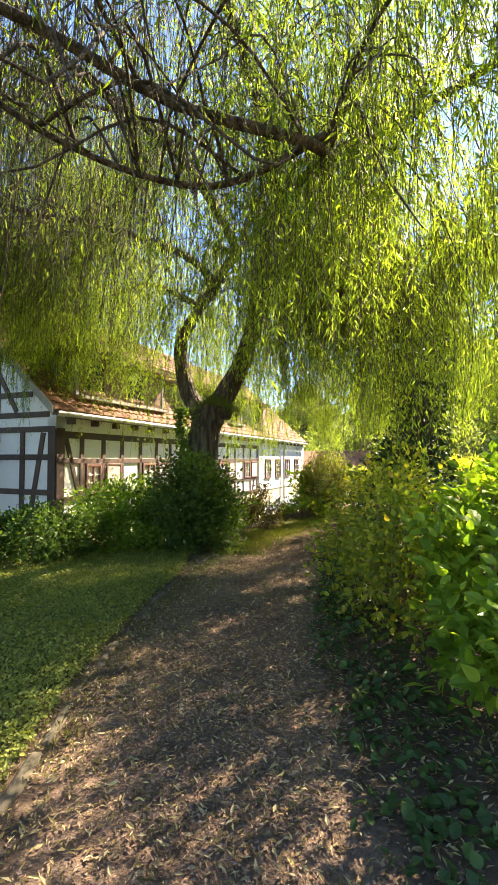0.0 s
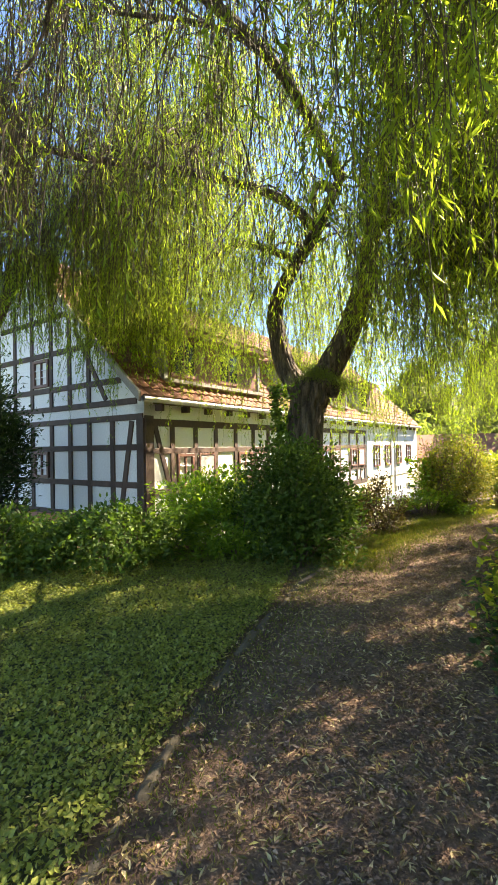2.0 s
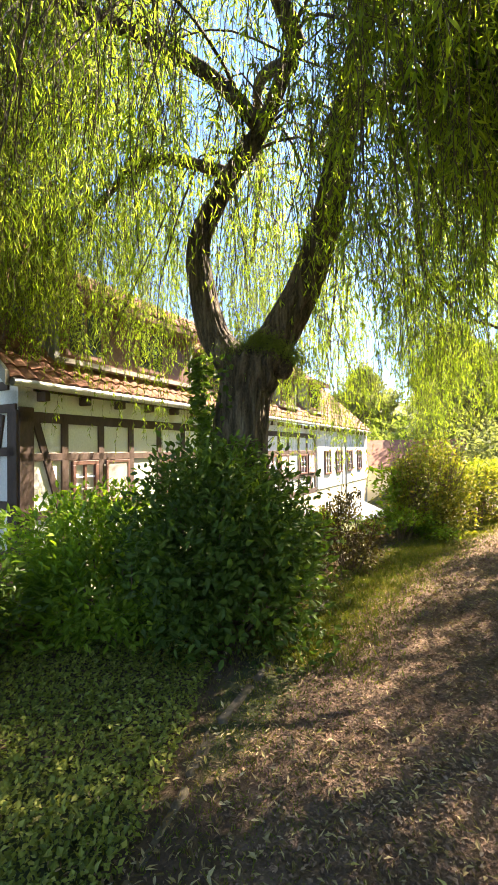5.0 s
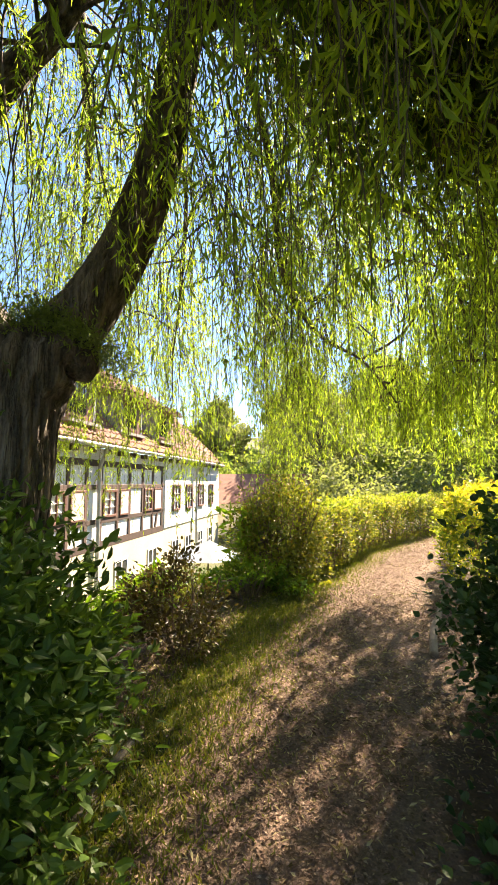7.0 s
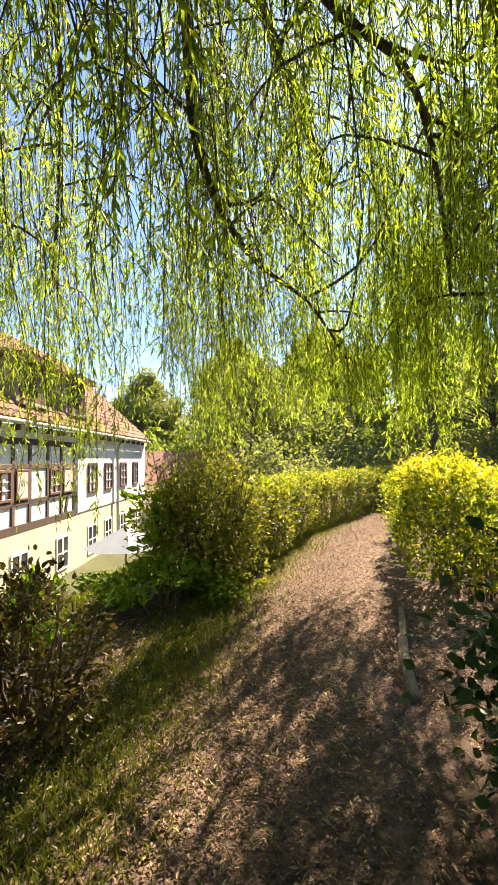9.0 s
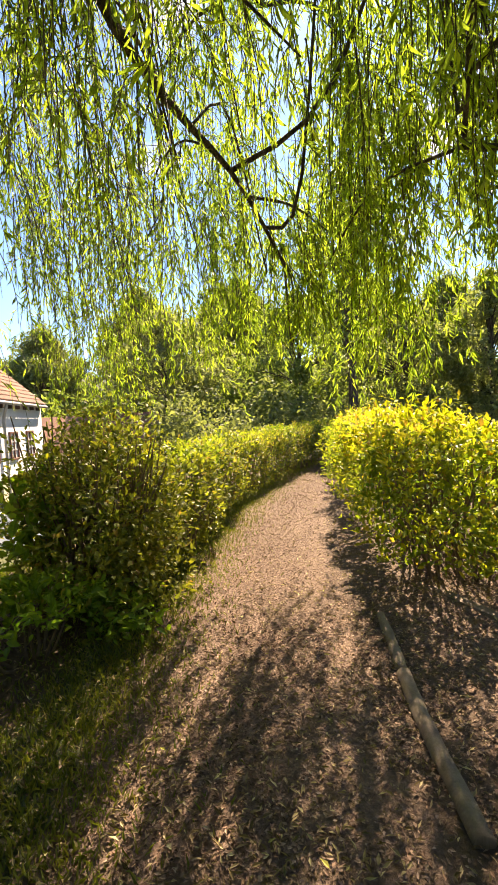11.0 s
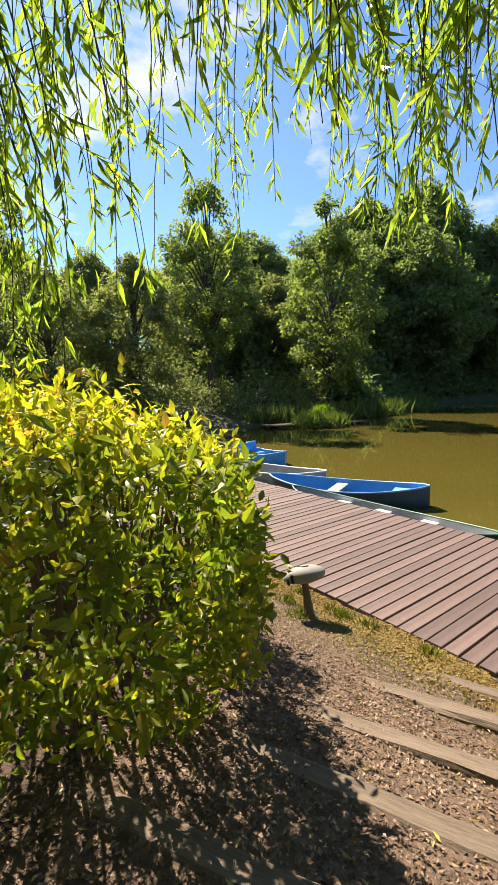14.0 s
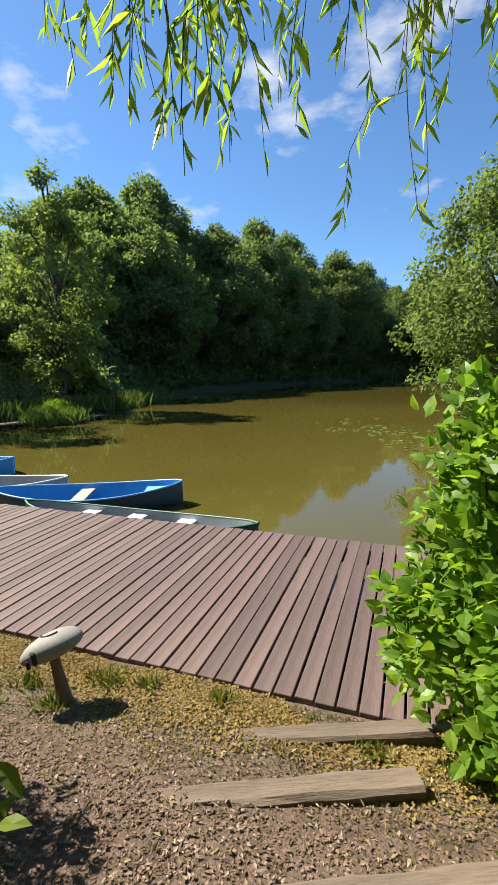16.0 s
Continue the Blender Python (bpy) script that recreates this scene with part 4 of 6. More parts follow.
def hedge(name, poly, ht, per_m2, material, label, leaf=(0.06, 0.03), width=1.0, seed=3, top_mat=None, stems_per_m=14, wild=0.05, grow=0.0):
    """A clipped hedge along a line: leaves on its two faces, its ends and top, and bare stems within."""
    g = np.random.default_rng(seed)
    line = smooth_path(poly, 60)
    seg = np.linalg.norm(np.diff(line, axis=0), axis=1)
    total = seg.sum()
    cum = np.concatenate([[0], np.cumsum(seg)])
    base = np.array([*line[0], 0])
    ob = thing(name, (line[0][0], line[0][1], 0), label, "hedge")

    def at(s):
        x, y = np.interp(s, cum, line[:, 0]), np.interp(s, cum, line[:, 1])
        x2, y2 = np.interp(s + 0.05, cum, line[:, 0]), np.interp(s + 0.05, cum, line[:, 1])
        x1, y1 = np.interp(s - 0.05, cum, line[:, 0]), np.interp(s - 0.05, cum, line[:, 1])
        t = unit(np.stack([x2 - x1, y2 - y1], -1))
        return np.stack([x, y], -1), np.stack([t[:, 1], -t[:, 0]], -1), t

    def scatter(count, where):
        s = g.uniform(0, total, count)
        o = g.uniform(-1, 1, count) * width / 2
        z = g.uniform(0.12, 1, count) * ht
        fat = 1 + grow * step(s, 0.1, 1.5)
        depth = np.abs(g.normal(0, 0.07, count))
        p, nrm, t = at(s)
        if where == "face":
            sgn = np.where(g.uniform(0, 1, count) < 0.5, -1, 1)
            taper = np.where(z < 0.4, 0.66 + 0.85 * z, 1.0) * (1 - 0.18 * step(z / ht, 0.8, 1.0))
            o = sgn * (fat * width / 2 * taper * (1 + 0.13 * np.sin(3.1 * s + 2 * z) + 0.08 * np.sin(7.7 * s - 3 * z) + 0.06 * np.sin(13 * s + 9 * z)) - depth + 0.06 * (g.uniform(0, 1, count) > 0.9))
            out = np.column_stack([nrm * sgn[:, None], np.full(count, 0.35)])
        elif where == "top":
            o = o * fat
            z = ht * (1 + wild * np.sin(2.3 * s) + 0.6 * wild * np.sin(9 * s + 6 * o) + wild * g.normal(0, 0.6, count) - 0.14 * np.abs(2 * o / (width * fat)) ** 4) - depth * 0.7
            out = np.column_stack([nrm * (o / width)[:, None], np.ones(count)])
        else:
            sgn = np.where(g.uniform(0, 1, count) < 0.7, -1, 1)
            s = np.where(sgn < 0, depth, total - depth)
            p, nrm, t = at(s)
            bulge = width * (0.4 * (1 - (2 * o / width) ** 2) + 0.07 * np.sin(9 * o + 5 * z) + 0.05 * np.sin(17 * o - 8 * z)) * np.clip(0.35 + z / ht, 0, 1) * (1 - 0.2 * step(z / ht, 0.8, 1.0))
            p = p + t * (sgn * bulge)[:, None]
            out = np.column_stack([t * sgn[:, None], np.full(count, 0.35)])
        xy = p + nrm * o[:, None]
        return np.column_stack([xy, z + height(xy[:, 0], xy[:, 1])]), out

    for nm, where, count, mt in (("side_leaves", "face", int(total * ht * 2 * per_m2), material), ("top_leaves", "top", int(total * width * per_m2 * 1.3), top_mat or material), ("end_leaves", "end", int(1.5 * width * ht * per_m2 * 2), material)):
        pos, out = scatter(count // 5 + 1, where)
        shoot = unit(out * 0.7 + g.normal(0, 0.45, out.shape) + np.array([0, 0, 0.45]))
        pos = (pos[:, None] + shoot[:, None] * np.linspace(-0.05, 0.09, 5)[None, :, None]).reshape(-1, 3) + g.normal(0, 0.012, (len(pos) * 5, 3))
        out = np.repeat(out, 5, axis=0)
        count = len(pos)
        up = pos[:, 2] - height(pos[:, 0], pos[:, 1])
        patch = np.sin(4.3 * pos[:, 0] + 2.2 * pos[:, 2]) * np.sin(3.7 * pos[:, 1] - 2.9 * pos[:, 2])
        stay = g.uniform(0, 1, count) < np.clip(0.36 + 0.75 * up / ht + 0.25 * patch, 0.2, 1)
        pos, out, shoot_of = pos[stay], out[stay], np.repeat(shoot, 5, axis=0)[stay]
        count = len(pos)
        way = shoot_of * 0.45 + out * 0.3 + g.normal(0, 0.7, (count, 3))
        ln = leaf[0] * g.uniform(0.6, 1.35, count)
        put(nm, leaf_mesh(nm, pos - base, way, ln, ln * leaf[1] / leaf[0], mt, True, 0.2, out + np.array([0, 0, 0.5])), ob, kind="stuff")
    # inner fill in the darker shrub leaf colour, which deepens the shade inside
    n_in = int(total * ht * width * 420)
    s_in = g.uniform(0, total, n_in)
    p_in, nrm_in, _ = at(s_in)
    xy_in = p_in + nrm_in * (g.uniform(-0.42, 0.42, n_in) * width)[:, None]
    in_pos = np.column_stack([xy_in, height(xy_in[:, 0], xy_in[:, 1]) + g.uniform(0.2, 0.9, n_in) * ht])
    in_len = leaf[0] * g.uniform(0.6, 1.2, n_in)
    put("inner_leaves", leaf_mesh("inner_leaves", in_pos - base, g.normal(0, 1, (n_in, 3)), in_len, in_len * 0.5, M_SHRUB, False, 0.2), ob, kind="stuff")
    chunks = []
    for s in g.uniform(0.0, total, int(total * stems_per_m)):
        p, nrm, t = at(np.array([s]))
        o = g.uniform(-0.28, 0.28) * width
        f0 = p[0] + nrm[0] * o
        tp = f0 + g.normal(0, 0.12, 2) + nrm[0] * o * 0.6
        z0 = float(height(f0[0], f0[1]))
        chunks.append(tube(np.array([(*f0, z0 - 0.05), (*((f0 + tp) / 2 + g.normal(0, 0.03, 2)), z0 + ht * 0.5), (*tp, z0 + ht * g.uniform(0.8, 0.98))]) - base, [0.012, 0.009, 0.005], 5))
    v, f = join(chunks)
    put("stem_mass", raw_mesh("stem_mass", v, f, M_STEM, True), ob, kind="stuff")
    return ob


# ---- weeping willow ----
willow = thing("weeping_willow", (TRUNK[0], TRUNK[1], 0), "old weeping willow with a forked mossy trunk and trailing leaves", "tree")
TR = np.array([*TRUNK, 0.0])
tp = smooth_path([(-0.06, 0, -0.25), (-0.05, 0, 0.4), (0.0, 0, 1.2), (0.05, 0, 1.9), (0.13, 0, 2.35), (0.18, 0, 2.62)], 44)


def furrow(v, axis, deep, ridges, seed):
    """Press long branching furrows into the bark of a tube that follows an axis."""
    k = np.argmin(np.abs(v[:, None, 2] - axis[None, :, 2]), axis=1)
    off = v - axis[k]
    th, z = np.arctan2(off[:, 1], off[:, 0]), v[:, 2]
    wave = np.sin(ridges * th + 1.3 * np.sin(3.1 * z + seed) + 0.9 * np.sin(7.7 * z + 2 * th)) * 0.65 + np.sin((ridges + 6) * th - 1.5 * np.sin(4.3 * z + 1) + 0.7 * np.sin(11 * z - 3 * th)) * 0.45
    cut = deep * (np.abs(wave) ** 0.7 - 0.6)
    return v + unit(off * np.array([1, 1, 0.1])) * cut[:, None]


tr_v, tr_f = tube(smooth_path(tp, 110), np.interp(np.linspace(0, 1, 110), [0, 0.2, 0.62, 0.82, 0.93, 1], [0.46, 0.32, 0.27, 0.29, 0.2, 0.04]), 120, 0.008, 5)
tr_v = furrow(tr_v, tp, 0.034, 11, 0.0)
put("trunk", raw_mesh("trunk", tr_v, tr_f, M_BARK, True), willow, "deeply furrowed dark bark")
kn_v, kn_f = tube(smooth_path([(0.12, -0.03, 2.15), (0.3, -0.05, 2.36), (0.44, -0.06, 2.4), (0.53, -0.06, 2.24)], 10), [0.2, 0.23, 0.24, 0.23, 0.21, 0.19, 0.17, 0.14, 0.09, 0.02], 24, 0.05, 8)
put("burr", raw_mesh("burr", kn_v, kn_f, M_BARK, True), willow, "swollen burr below the fork")
BOUGH_PLAN = (
    ([(0.06, 0, 2.15), (-0.05, 0, 2.45), (-0.24, 0.02, 2.75), (-0.36, 0.05, 3.2), (-0.4, 0.05, 3.75), (-0.12, 0.0, 4.3), (0.3, -0.1, 4.85), (0.7, -0.4, 5.5)], 0.2, 0.06),
    ([(0.12, 0, 2.1), (0.26, 0.03, 2.45), (0.5, 0.1, 2.83), (0.75, 0.06, 3.3), (0.97, -0.12, 3.92), (1.12, -0.4, 4.65), (1.28, -0.75, 5.4), (1.42, -0.9, 6.1)], 0.25, 0.07),
    ([(0.3, -0.1, 4.85), (-0.3, -0.4, 5.3), (-1.5, -1.2, 5.4), (-2.7, -2.2, 5.2), (-3.6, -3.6, 5.1)], 0.085, 0.03),
    ([(1.1, -0.45, 4.55), (1.6, -0.5, 4.85), (2.2, -0.3, 5.0), (3.4, 0.1, 4.9), (4.6, 0.6, 4.4)], 0.1, 0.03),
    ([(1.38, -0.8, 5.55), (1.25, -1.8, 6.1), (0.9, -3.6, 6.0), (0.5, -5.6, 5.4), (0.1, -7.0, 4.7)], 0.085, 0.03),
    ([(0.68, -0.39, 5.42), (0.0, -1.8, 6.0), (-0.8, -3.5, 5.8), (-1.2, -5.2, 5.2), (-1.6, -6.8, 4.4)], 0.08, 0.03),
    ([(1.44, -0.88, 5.98), (2.2, -1.8, 6.2), (3.0, -3.4, 5.7), (3.3, -5.0, 5.0)], 0.07, 0.03),
    ([(0.62, -0.33, 5.3), (0.2, 0.8, 6.0), (0.1, 2.4, 5.9), (-0.2, 4.0, 5.2)], 0.08, 0.03),
    ([(1.36, -0.77, 5.42), (2.0, 0.8, 6.0), (3.2, 2.0, 5.6), (4.3, 2.8, 4.8)], 0.08, 0.03),
    ([(0.0, -0.05, 4.42), (-1.2, 0.8, 5.2), (-2.4, 1.8, 5.2), (-3.4, 2.4, 4.6)], 0.07, 0.03),
    ([(1.43, -0.87, 5.88), (1.7, -2.6, 5.4), (1.5, -5.2, 3.9), (0.4, -5.6, 3.95), (-0.6, -6.1, 4.15), (-2.1, -6.6, 4.3)], 0.055, 0.028),
    ([(1.2, -0.55, 4.8), (1.7, 0.5, 5.35), (2.2, 1.4, 5.05), (2.36, 1.65, 4.1), (2.78, 2.0, 3.62), (3.2, 2.25, 3.42), (3.92, 2.67, 3.3), (4.6, 3.0, 2.8)], 0.055, 0.012),
    ([(1.2, -0.55, 4.85), (2.0, 0.2, 5.1), (2.86, 0.53, 4.4), (3.5, 0.55, 4.12), (4.1, 0.9, 3.7), (4.6, 1.3, 3.0)], 0.05, 0.012),
    ([(1.2, -0.55, 4.8), (1.0, 1.2, 5.6), (1.3, 2.3, 5.3), (1.3, 2.9, 4.3), (1.2, 3.3, 3.3)], 0.04, 0.01),
    ([(1.5, -5.3, 3.95), (0.6, -5.3, 3.55), (-0.5, -5.6, 3.75), (-1.4, -6.3, 4.2)], 0.028, 0.016),
    ([(1.44, -0.88, 5.98), (1.8, -0.6, 6.9), (2.6, 0.2, 7.2), (3.6, 1.2, 6.6)], 0.06, 0.025),
    ([(0.66, -0.38, 5.4), (0.1, -0.6, 6.6), (-0.8, -1.2, 7.2), (-2.0, -2.2, 6.8)], 0.06, 0.025),
)
tips = []
for k, (pts, r0, r1) in enumerate(BOUGH_PLAN):
    lp = smooth_path(pts, 26)
    if k > 1:
        lv, lf = tube(lp, np.linspace(r0, r1, 26), 12, 0.06, 20 + k)
    else:
        fine_axis = smooth_path(pts, 90)
        lv, lf = tube(fine_axis, np.linspace(r0, r1, 90), 64, 0.012, 20 + k)
        lv = furrow(lv, fine_axis, 0.02, 7, k + 1.0)
    put("limb", raw_mesh("limb", lv, lf, M_BARK, True), willow)
    if k > 1:
        tips.append(lp)
    else:
        tips.append(lp[18:])
ms = np.array([0.3, -0.08, 2.56])
mp = ms + rng.normal(0, 1, (6500, 3)) * np.array([0.2, 0.18, 0.06]) + np.array([0.03, 0, 0])
mp[:, 2] += 0.04 - 0.5 * np.abs(mp[:, 0] - 0.2) ** 1.3
put("moss", leaf_mesh("moss", mp, sphere_dirs(6500) + np.array([0, 0, 0.6]), rng.uniform(0.02, 0.05, 6500), rng.uniform(0.008, 0.014, 6500), M_MOSS), willow, "green moss in the fork", "stuff")
iv_a, iv_z = rng.normal(3.5, 0.5, 900), rng.uniform(1.0, 2.45, 900)
iv_r = np.interp(iv_z, [0.4, 1.8, 2.3], [0.36, 0.31, 0.38]) + np.abs(rng.normal(0, 0.06, 900))
iv_d = np.column_stack([np.cos(iv_a), np.sin(iv_a), np.full(900, -0.3)])
put("climbing_ivy", leaf_mesh("climbing_ivy", np.column_stack([iv_r * np.cos(iv_a), iv_r * np.sin(iv_a), iv_z]), iv_d + rng.normal(0, 0.5, (900, 3)), rng.uniform(0.05, 0.09, 900), rng.uniform(0.03, 0.06, 900), M_SHRUB, True, 0.2, iv_d), willow, "ivy climbing one side of the trunk", "stuff")

# side boughs that rise from the limbs and bend over
boughs, bough_paths = [], []
for lp in tips:
    for k in range(20):
        i = rng.integers(6, len(lp)) if len(lp) > 10 else rng.integers(1, len(lp))
        p0 = lp[i]
        out = np.array([p0[0] - 0.2, p0[1] + 0.2, 0])
        out = unit(out + rng.normal(0, 1.0, 3) * np.array([1, 1, 0]) * (0.6 + np.linalg.norm(out) * 0.5))
        ln = rng.uniform(0.6, 1.9)
        p1 = p0 + out * ln * 0.5 + np.array([0, 0, rng.uniform(0.05, 0.45)])
        p2 = p0 + out * ln + np.array([0, 0, rng.uniform(-0.7, 0.1)])
        p3 = p2 + out * ln * 0.25 + rng.normal(0, 0.2, 3) + np.array([0, 0, -rng.uniform(0.8, 2.2)])
        if p3[2] < 2.9:
            p3[2] = 2.9 + rng.uniform(0, 0.5)
        if p3[0] + TR[0] > 2.6 and p3[1] + TR[1] < 11.5:
            p2[2], p3[2] = max(p2[2], 5.2), max(p3[2], 4.9)
        bp = smooth_path([p0, p1, p2, p3], 12)
        boughs.append(tube(bp, np.linspace(rng.uniform(0.008, 0.022), 0.004, 12), 6))
        bough_paths.append(bp)
bv, bf = join(boughs)
put("bough_mass", raw_mesh("bough_mass", bv, bf, M_BARK, True), willow, kind="stuff")

# trailing shoots: they start on the boughs or in the crown and hang to an uneven hem
anchors = np.concatenate([bp[4:] for bp in bough_paths] + [lp[10:] for lp in tips])


def crown_reach(ang):
    """The crown's radius by direction (0 = east, anticlockwise)."""
    return np.interp(np.degrees(ang) % 360, [0, 40, 90, 150, 200, 250, 275, 300, 330, 360], [6.2, 6.2, 5.2, 4.4, 5.6, 7.8, 8.8, 7.6, 6.2, 6.0])


S = 7600
ang = rng.uniform(0, 2 * np.pi, S)
rr = crown_reach(ang) * np.where(rng.uniform(0, 1, S) < 0.72, rng.uniform(0.76, 1.02, S), np.sqrt(rng.uniform(0.05, 0.5, S)))
free = np.column_stack([rr * np.cos(ang), rr * np.sin(ang), 6.2 - 0.045 * rr ** 2 + rng.normal(0, 0.7, S)])
lower = rng.uniform(0, 1, S) < 0.3
free[lower, 2] -= rng.uniform(0.3, 1.6, lower.sum())
tuft_of = rng.integers(0, S // 11, S)
spread_in = rng.normal(0, 1, (S, 3)) * np.array([0.17, 0.17, 0.22])
free = free[tuft_of] + spread_in
clump = np.sin(1.7 * free[:, 0] + 0.6) * np.sin(1.5 * free[:, 1] + 1.1)
own = anchors[rng.integers(0, len(anchors), S)] + rng.normal(0, 0.1, (S, 3))
start = np.where(((rng.uniform(0, 1, S) < 0.25) | (clump < -0.4))[:, None], own, free)
# short shoots high in the crown
S3 = 4200
a3 = rng.uniform(0, 2 * np.pi, S3)
r3 = crown_reach(a3) * np.sqrt(rng.uniform(0, 0.85, S3))
tuft3 = rng.integers(0, S3 // 9, S3)
high = np.column_stack([r3 * np.cos(a3), r3 * np.sin(a3), 8.2 - 0.055 * r3 ** 2 + rng.normal(0, 0.6, S3)])
high = high[tuft3] + rng.normal(0, 0.2, (S3, 3))
high = high[(high[:, 0] + high[:, 1] < 0.5) | (rng.uniform(0, 1, S3) < 0.3)]
S5 = 1300
a5 = np.radians(rng.uniform(170, 290, S5))
r5 = crown_reach(a5) * np.sqrt(rng.uniform(0.1, 0.95, S5))
back = np.column_stack([r5 * np.cos(a5), r5 * np.sin(a5), 6.6 - 0.03 * r5 ** 2 + rng.normal(0, 0.6, S5)])
high = np.concatenate([high, back[rng.integers(0, S5 // 9, S5)] + rng.normal(0, 0.2, (S5, 3))])
start = np.concatenate([high, start])
# the fuller skirt on the lake side, and a few long shoots by the deck
S2 = 1050
a2 = np.radians(rng.uniform(-8, 62, S2))
r2 = crown_reach(a2) * rng.uniform(0.82, 1.05, S2)
lake_side = np.column_stack([r2 * np.cos(a2), r2 * np.sin(a2), rng.uniform(3.3, 5.6, S2)])
lake_side = lake_side[rng.integers(0, S2 // 10, S2)] + rng.normal(0, 1, (S2, 3)) * np.array([0.17, 0.17, 0.25])
c3 = np.array([(5.05, 8.95), (5.3, 9.3), (5.5, 9.75), (5.15, 9.1), (5.35, 10.25), (4.6, 8.6), (5.2, 8.7)])
few = c3[rng.integers(0, 7, 80)] + rng.normal(0, 0.13, (80, 2)) - TR[:2]
few = np.column_stack([few, rng.uniform(3.6, 4.6, 80)])
S4 = 300
house_side_shoots = np.column_stack([rng.uniform(-1.6, 2.3, S4), rng.uniform(1.8, 4.6, S4), rng.uniform(2.5, 4.3, S4)])
house_side_shoots = house_side_shoots[rng.integers(0, S4 // 11, S4)] + rng.normal(0, 1, (S4, 3)) * np.array([0.14, 0.14, 0.25])
S6 = 460
curtain = np.column_stack([rng.uniform(0.95, 3.3, S6), rng.uniform(3.3, 6.6, S6), rng.uniform(2.9, 5.4, S6)])
curtain = curtain[rng.integers(0, S6 // 10, S6)] + rng.normal(0, 1, (S6, 3)) * np.array([0.16, 0.16, 0.3]) - TR
S7 = 2200
a7 = np.radians(rng.uniform(150, 330, S7))
r7 = crown_reach(a7) * np.sqrt(rng.uniform(0.02, 0.95, S7))
upper = np.column_stack([r7 * np.cos(a7), r7 * np.sin(a7), rng.uniform(4.6, 7.4, S7) - 0.02 * r7 ** 2])
upper = upper[rng.integers(0, S7 // 8, S7)] + rng.normal(0, 0.24, (S7, 3))
S8 = 260
skirt = np.column_stack([rng.uniform(3.2, 5.4, S8), rng.uniform(10.4, 12.9, S8), rng.uniform(3.0, 5.0, S8)])
skirt = skirt[rng.integers(0, S8 // 11, S8)] + rng.normal(0, 1, (S8, 3)) * np.array([0.17, 0.17, 0.25]) - TR
# extra high shoots, added along the sun's rays only to shade the walk
S9 = 330
shade_z = rng.uniform(4.0, 6.2, S9)
screen = np.column_stack([rng.uniform(-0.2, 0.75, S9) + 0.67 * (shade_z - 0.8), rng.uniform(1.0, 5.0, S9) + 0.65 * (shade_z - 0.8), shade_z])
screen = screen[rng.integers(0, S9 // 7, S9)] + rng.normal(0, 0.2, (S9, 3)) - TR
curtain = curtain[~((curtain[:, 1] + TR[1] > 5.4) & (curtain[:, 0] + TR[0] < 1.9))]
start = np.concatenate([start, upper, house_side_shoots, curtain, lake_side, skirt, screen, few])
S = len(start)
wx, wy = start[:, 0] + TR[0], start[:, 1] + TR[1]
rel = np.hypot(start[:, 0], start[:, 1])
edge = rel / crown_reach(np.arctan2(start[:, 1], start[:, 0]))
hem = 1.75 - 0.3 * step(edge, 0.5, 1.0) + 0.3 * np.sin(1.9 * wx) * np.cos(1.4 * wy) + np.abs(rng.normal(0, 0.5, S))
hem = hem + 0.9 * step(-wx, 1.2, 2.5) * (1 - step(wy, 7, 9))
hem = hem - 0.85 * step(wy, 9.0, 10.6) * (1 - step(wx, 0.3, 1.3))
walk_d = path_distance(wx, wy)
spur = smooth_path([(1.6, 9.1), (2.8, 9.6), (4.2, 9.8), (5.6, 9.4)], 40)
spur_d = np.min(np.hypot(wx[:, None] - spur[:, 0], wy[:, None] - spur[:, 1]), axis=1)
clear = np.minimum(walk_d, spur_d)
hem = np.maximum(hem, np.where(clear < 1.0, 2.05 + np.abs(rng.normal(0, 0.35, S)), 0))
hem = np.maximum(hem, np.where((wy < 3.2) & (np.abs(wx) < 2.4), 3.3 + np.abs(rng.normal(0, 0.4, S)), 0))
hem = np.where((wx > 1.0) & (wx < 3.4) & (wy > 3.3) & (wy < 6.7), 1.5 + np.abs(rng.normal(0, 0.4, S)), hem)
hem = np.maximum(hem, np.where((wx > 2.9) & (wy < 10.6) & (wy > 7), 2.05 + np.abs(rng.normal(0, 0.3, S)), 0))
keep = ((np.arange(S) >= S - 80) | ~((wx > 4.5) & (wy < 10.8)))
bearing = np.degrees(np.arctan2(start[:, 1], start[:, 0]))
keep &= ~((bearing > 5) & (bearing < 80) & (rng.uniform(0, 1, S) < 0.3))
to_house = (wx < -0.5) & (wy > 3.2)
hem = np.where(to_house & (wy < 10), np.maximum(hem, 3.0 + np.abs(rng.normal(0, 0.5, S))), hem)
keep &= ~(to_house & (start[:, 2] < 4.7) & (rng.uniform(0, 1, S) < 0.5))
keep &= ~((wx < 1.2) & (wy > 10.5) & (rng.uniform(0, 1, S) < 0.45))
over_walk = (wy < 2.9) & (np.abs(wx) < 2.6)
toward_sun = (wx > 2.6) & (wx < 6.2) & (wy > 4.8) & (wy < 9.0) & (np.arange(S) < S - 80 - S9)
keep &= ~(toward_sun & (rng.uniform(0, 1, S) < 0.82))
keep &= ~(over_walk & (rng.uniform(0, 1, S) < 0.45))
hem[S - 80 - S9:S - 80] = np.maximum(hem[S - 80 - S9:S - 80], 3.4)
keep &= start[:, 2] - hem > 0.4
start, hem, edge, wx, wy = start[keep], hem[keep], edge[keep], wx[keep], wy[keep]
